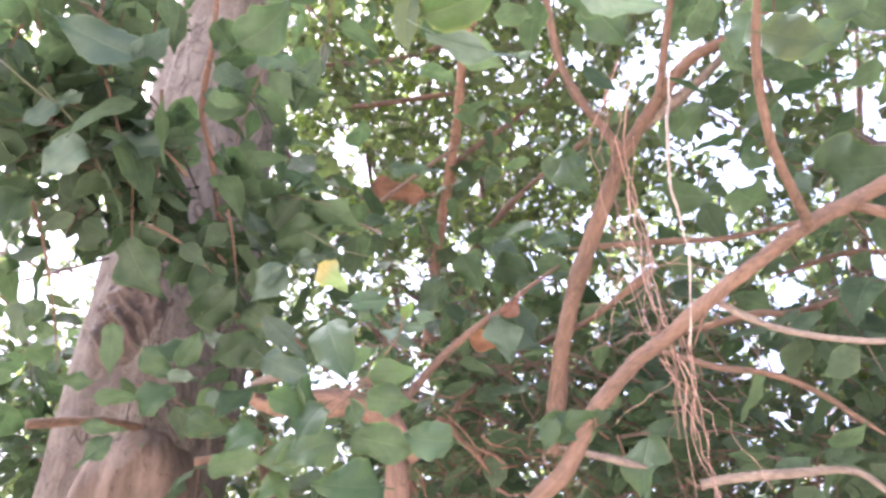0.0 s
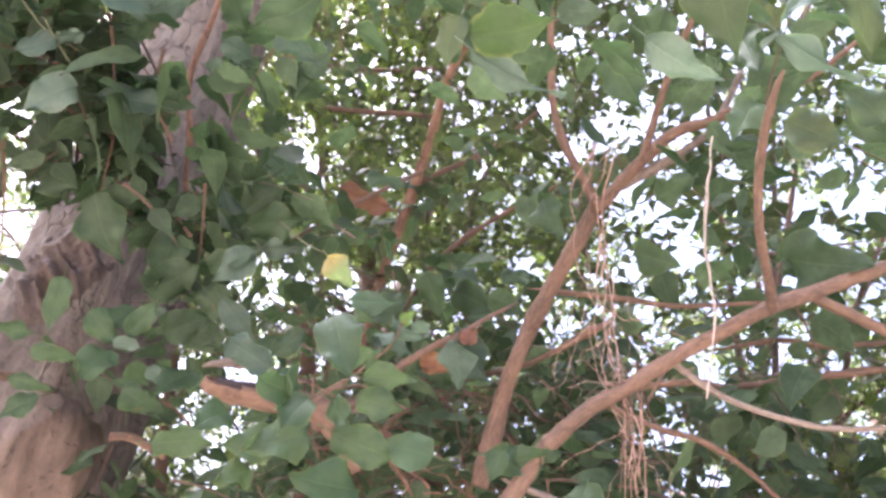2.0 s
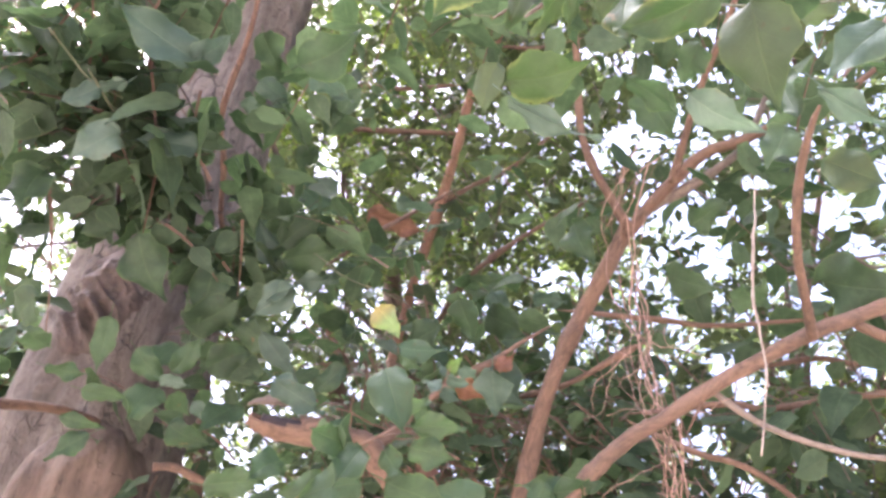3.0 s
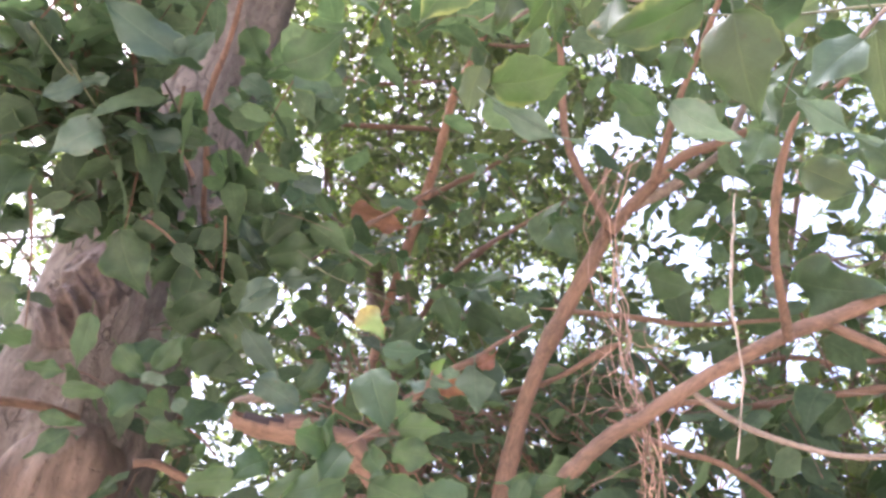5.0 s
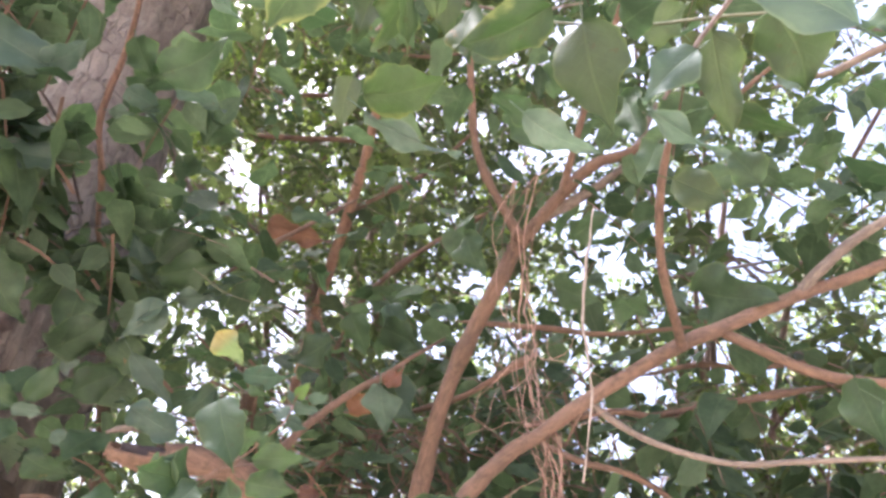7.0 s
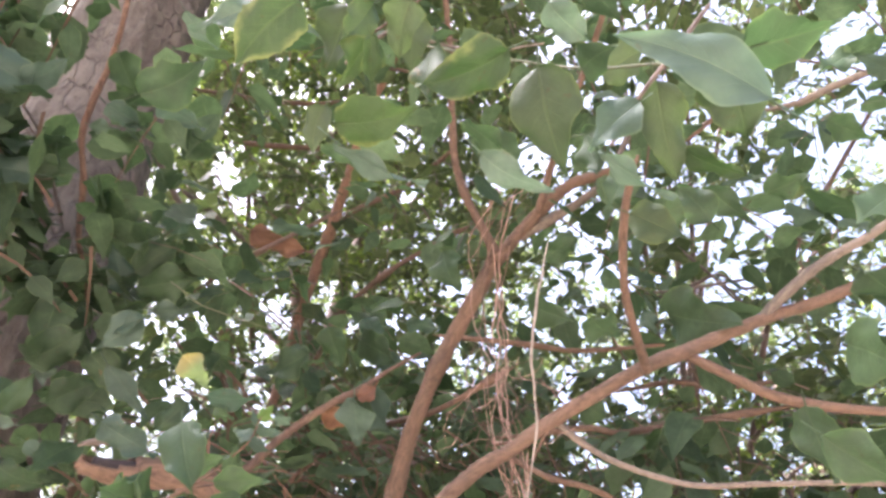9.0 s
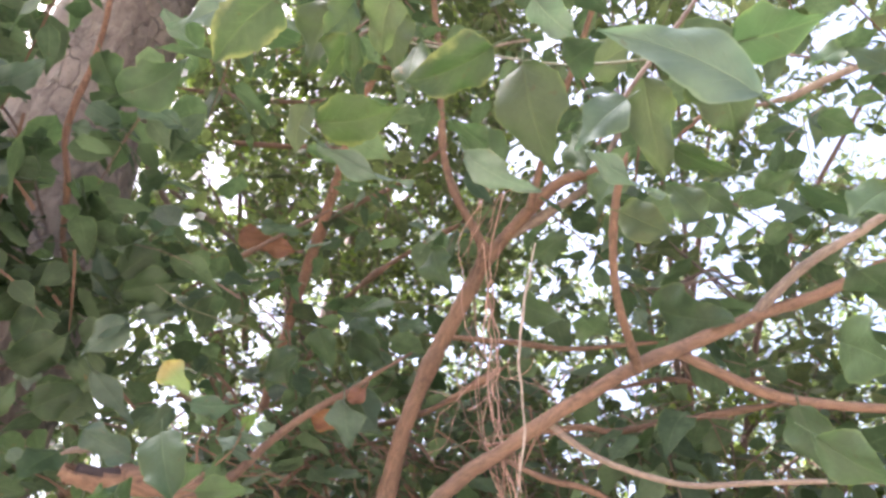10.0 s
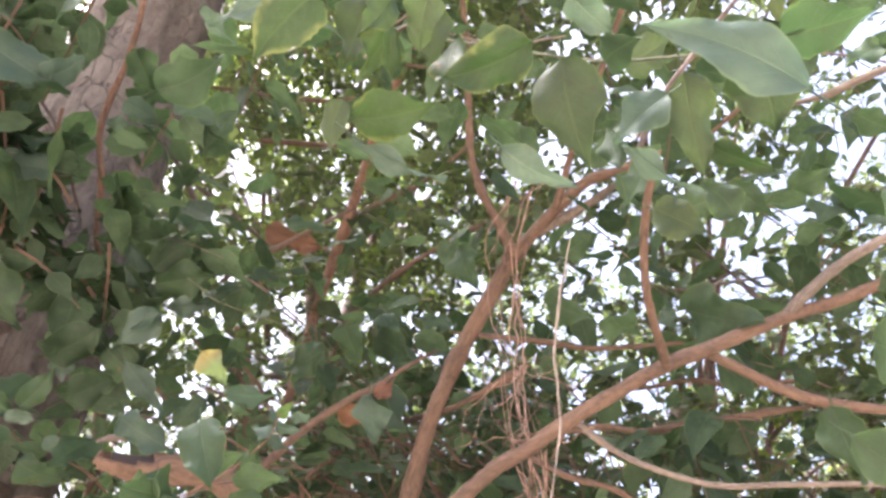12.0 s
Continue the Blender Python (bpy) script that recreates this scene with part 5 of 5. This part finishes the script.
strand([(0.252, 0.783, 2.236, 0.0022), (0.265, 0.808, 2.151, 0.0030), (0.275, 0.778, 2.061, 0.0028), (0.270, 0.758, 1.983, 0.0023), (0.243, 0.719, 1.906, 0.0017), (0.233, 0.725, 1.885, 0.0010)])
strand([(0.276, 0.774, 2.235, 0.0022), (0.279, 0.804, 2.151, 0.0025), (0.270, 0.768, 2.039, 0.0023), (0.259, 0.739, 1.958, 0.0021), (0.253, 0.704, 1.888, 0.0020), (0.266, 0.711, 1.846, 0.0020), (0.267, 0.726, 1.793, 0.0015)])
strand([(0.226, 0.753, 2.285, 0.0014), (0.232, 0.791, 2.216, 0.0017), (0.246, 0.817, 2.152, 0.0017), (0.239, 0.792, 2.063, 0.0015), (0.220, 0.792, 2.007, 0.0015), (0.226, 0.753, 1.944, 0.0015), (0.241, 0.711, 1.882, 0.0016), (0.258, 0.721, 1.828, 0.0013)])
strand([(0.261, 0.782, 2.079, 0.0020), (0.260, 0.737, 1.989, 0.0018), (0.261, 0.713, 1.934, 0.0017), (0.266, 0.688, 1.878, 0.0020), (0.277, 0.696, 1.842, 0.0015)])
strand([(0.270, 0.768, 2.039, 0.0015), (0.242, 0.745, 1.951, 0.0015), (0.248, 0.710, 1.875, 0.0016), (0.256, 0.724, 1.822, 0.0016), (0.262, 0.732, 1.782, 0.0012)])
strand([(0.268, 0.793, 2.193, 0.0026), (0.257, 0.807, 2.109, 0.0025), (0.254, 0.777, 2.007, 0.0019), (0.249, 0.743, 1.943, 0.0015), (0.239, 0.733, 1.909, 0.0010)])
strand([(0.253, 0.729, 1.940, 0.0018), (0.259, 0.705, 1.875, 0.0020), (0.252, 0.713, 1.825, 0.0020), (0.249, 0.726, 1.779, 0.0015)])
strand([(0.265, 0.710, 1.913, 0.0014), (0.269, 0.694, 1.860, 0.0016), (0.279, 0.701, 1.820, 0.0015), (0.284, 0.709, 1.780, 0.0012)])
strand([(0.249, 0.758, 2.341, 0.0014), (0.245, 0.781, 2.282, 0.0018), (0.220, 0.806, 2.223, 0.0017)])
strand([(0.262, 0.741, 2.353, 0.0014), (0.237, 0.771, 2.296, 0.0018), (0.233, 0.790, 2.238, 0.0017)])
strand([(0.291, 0.749, 2.330, 0.0014), (0.281, 0.761, 2.286, 0.0018), (0.251, 0.778, 2.243, 0.0017)])
strand([(0.267, 0.727, 2.365, 0.0014), (0.243, 0.757, 2.309, 0.0018), (0.242, 0.777, 2.251, 0.0017)])
strand([(0.245, 0.772, 2.327, 0.0014), (0.237, 0.777, 2.290, 0.0018), (0.209, 0.787, 2.252, 0.0017)])
strand([(0.305, 0.761, 2.309, 0.0014), (0.273, 0.778, 2.269, 0.0018), (0.263, 0.785, 2.228, 0.0017)])
strand([(0.266, 0.770, 2.319, 0.0014), (0.267, 0.786, 2.262, 0.0018), (0.247, 0.807, 2.208, 0.0017)])
strand([(0.304, 0.731, 2.341, 0.0014), (0.273, 0.752, 2.299, 0.0018), (0.265, 0.762, 2.256, 0.0017)])
strand([(0.239, 0.795, 2.046, 0.0012), (0.218, 0.768, 1.965, 0.0011), (0.188, 0.753, 1.903, 0.0010), (0.171, 0.759, 1.891, 0.0007)])
strand([(0.269, 0.801, 2.034, 0.0019), (0.262, 0.770, 1.962, 0.0017), (0.260, 0.735, 1.902, 0.0017), (0.264, 0.736, 1.849, 0.0015), (0.270, 0.744, 1.801, 0.0019), (0.280, 0.745, 1.759, 0.0018), (0.294, 0.750, 1.705, 0.0014)])
strand([(0.252, 0.818, 2.044, 0.0015), (0.251, 0.786, 1.970, 0.0018), (0.255, 0.749, 1.901, 0.0020), (0.261, 0.741, 1.838, 0.0019), (0.271, 0.748, 1.784, 0.0019), (0.273, 0.751, 1.743, 0.0014), (0.278, 0.758, 1.695, 0.0011)])
strand([(0.275, 0.789, 2.003, 0.0018), (0.278, 0.752, 1.931, 0.0020), (0.281, 0.732, 1.875, 0.0019), (0.290, 0.723, 1.858, 0.0012)])
strand([(0.269, 0.768, 1.946, 0.0017), (0.272, 0.738, 1.870, 0.0015), (0.274, 0.743, 1.819, 0.0015), (0.283, 0.743, 1.788, 0.0015), (0.290, 0.747, 1.732, 0.0014), (0.291, 0.753, 1.695, 0.0011)])
strand([(0.284, 0.737, 1.903, 0.0017), (0.282, 0.733, 1.842, 0.0015), (0.274, 0.746, 1.789, 0.0015), (0.285, 0.747, 1.743, 0.0014), (0.285, 0.756, 1.695, 0.0011)])
strand([(0.250, 0.774, 1.927, 0.0010), (0.231, 0.780, 1.926, 0.0010), (0.213, 0.786, 1.920, 0.0007)])
strand([(0.146, 0.308, 1.906, 0.0008), (0.142, 0.306, 1.887, 0.0016), (0.138, 0.304, 1.866, 0.0021), (0.134, 0.306, 1.841, 0.0021), (0.133, 0.310, 1.813, 0.0020), (0.133, 0.315, 1.786, 0.0016), (0.132, 0.320, 1.762, 0.0013), (0.131, 0.324, 1.731, 0.0010)], pale_stem)
strand([(0.240, 0.735, 1.909, 0.0048), (0.266, 0.738, 1.917, 0.0052), (0.293, 0.741, 1.926, 0.0045)])
strand([(0.280, 0.720, 1.900, 0.0020), (0.284, 0.723, 1.874, 0.0020), (0.293, 0.724, 1.856, 0.0013)])
curl_dice = random.Random(77)
for k in range(13):
    f = curl_dice.random()
    at = Vector((0.222, 0.74, 2.2)).lerp(Vector((0.262, 0.7, 1.76)), f) + Vector((curl_dice.gauss(0, 0.016), curl_dice.gauss(0, 0.012), 0))
    way = Vector((curl_dice.uniform(-0.8, 0.8), curl_dice.uniform(-0.4, 0.4), curl_dice.uniform(-1.0, 0.15))).normalized()
    tendril, turn = [], curl_dice.uniform(-0.9, 0.9)
    for j in range(8):
        tendril.append((*at, 0.0011 * (1 - 0.08 * j)))
        side = way.cross(Vector((0, 1, 0))).normalized()
        way = (way + side * turn * 0.45 + Vector((curl_dice.gauss(0, 0.2), curl_dice.gauss(0, 0.15), -0.06))).normalized()
        at = at + way * curl_dice.uniform(0.008, 0.02)
    strand(tendril)
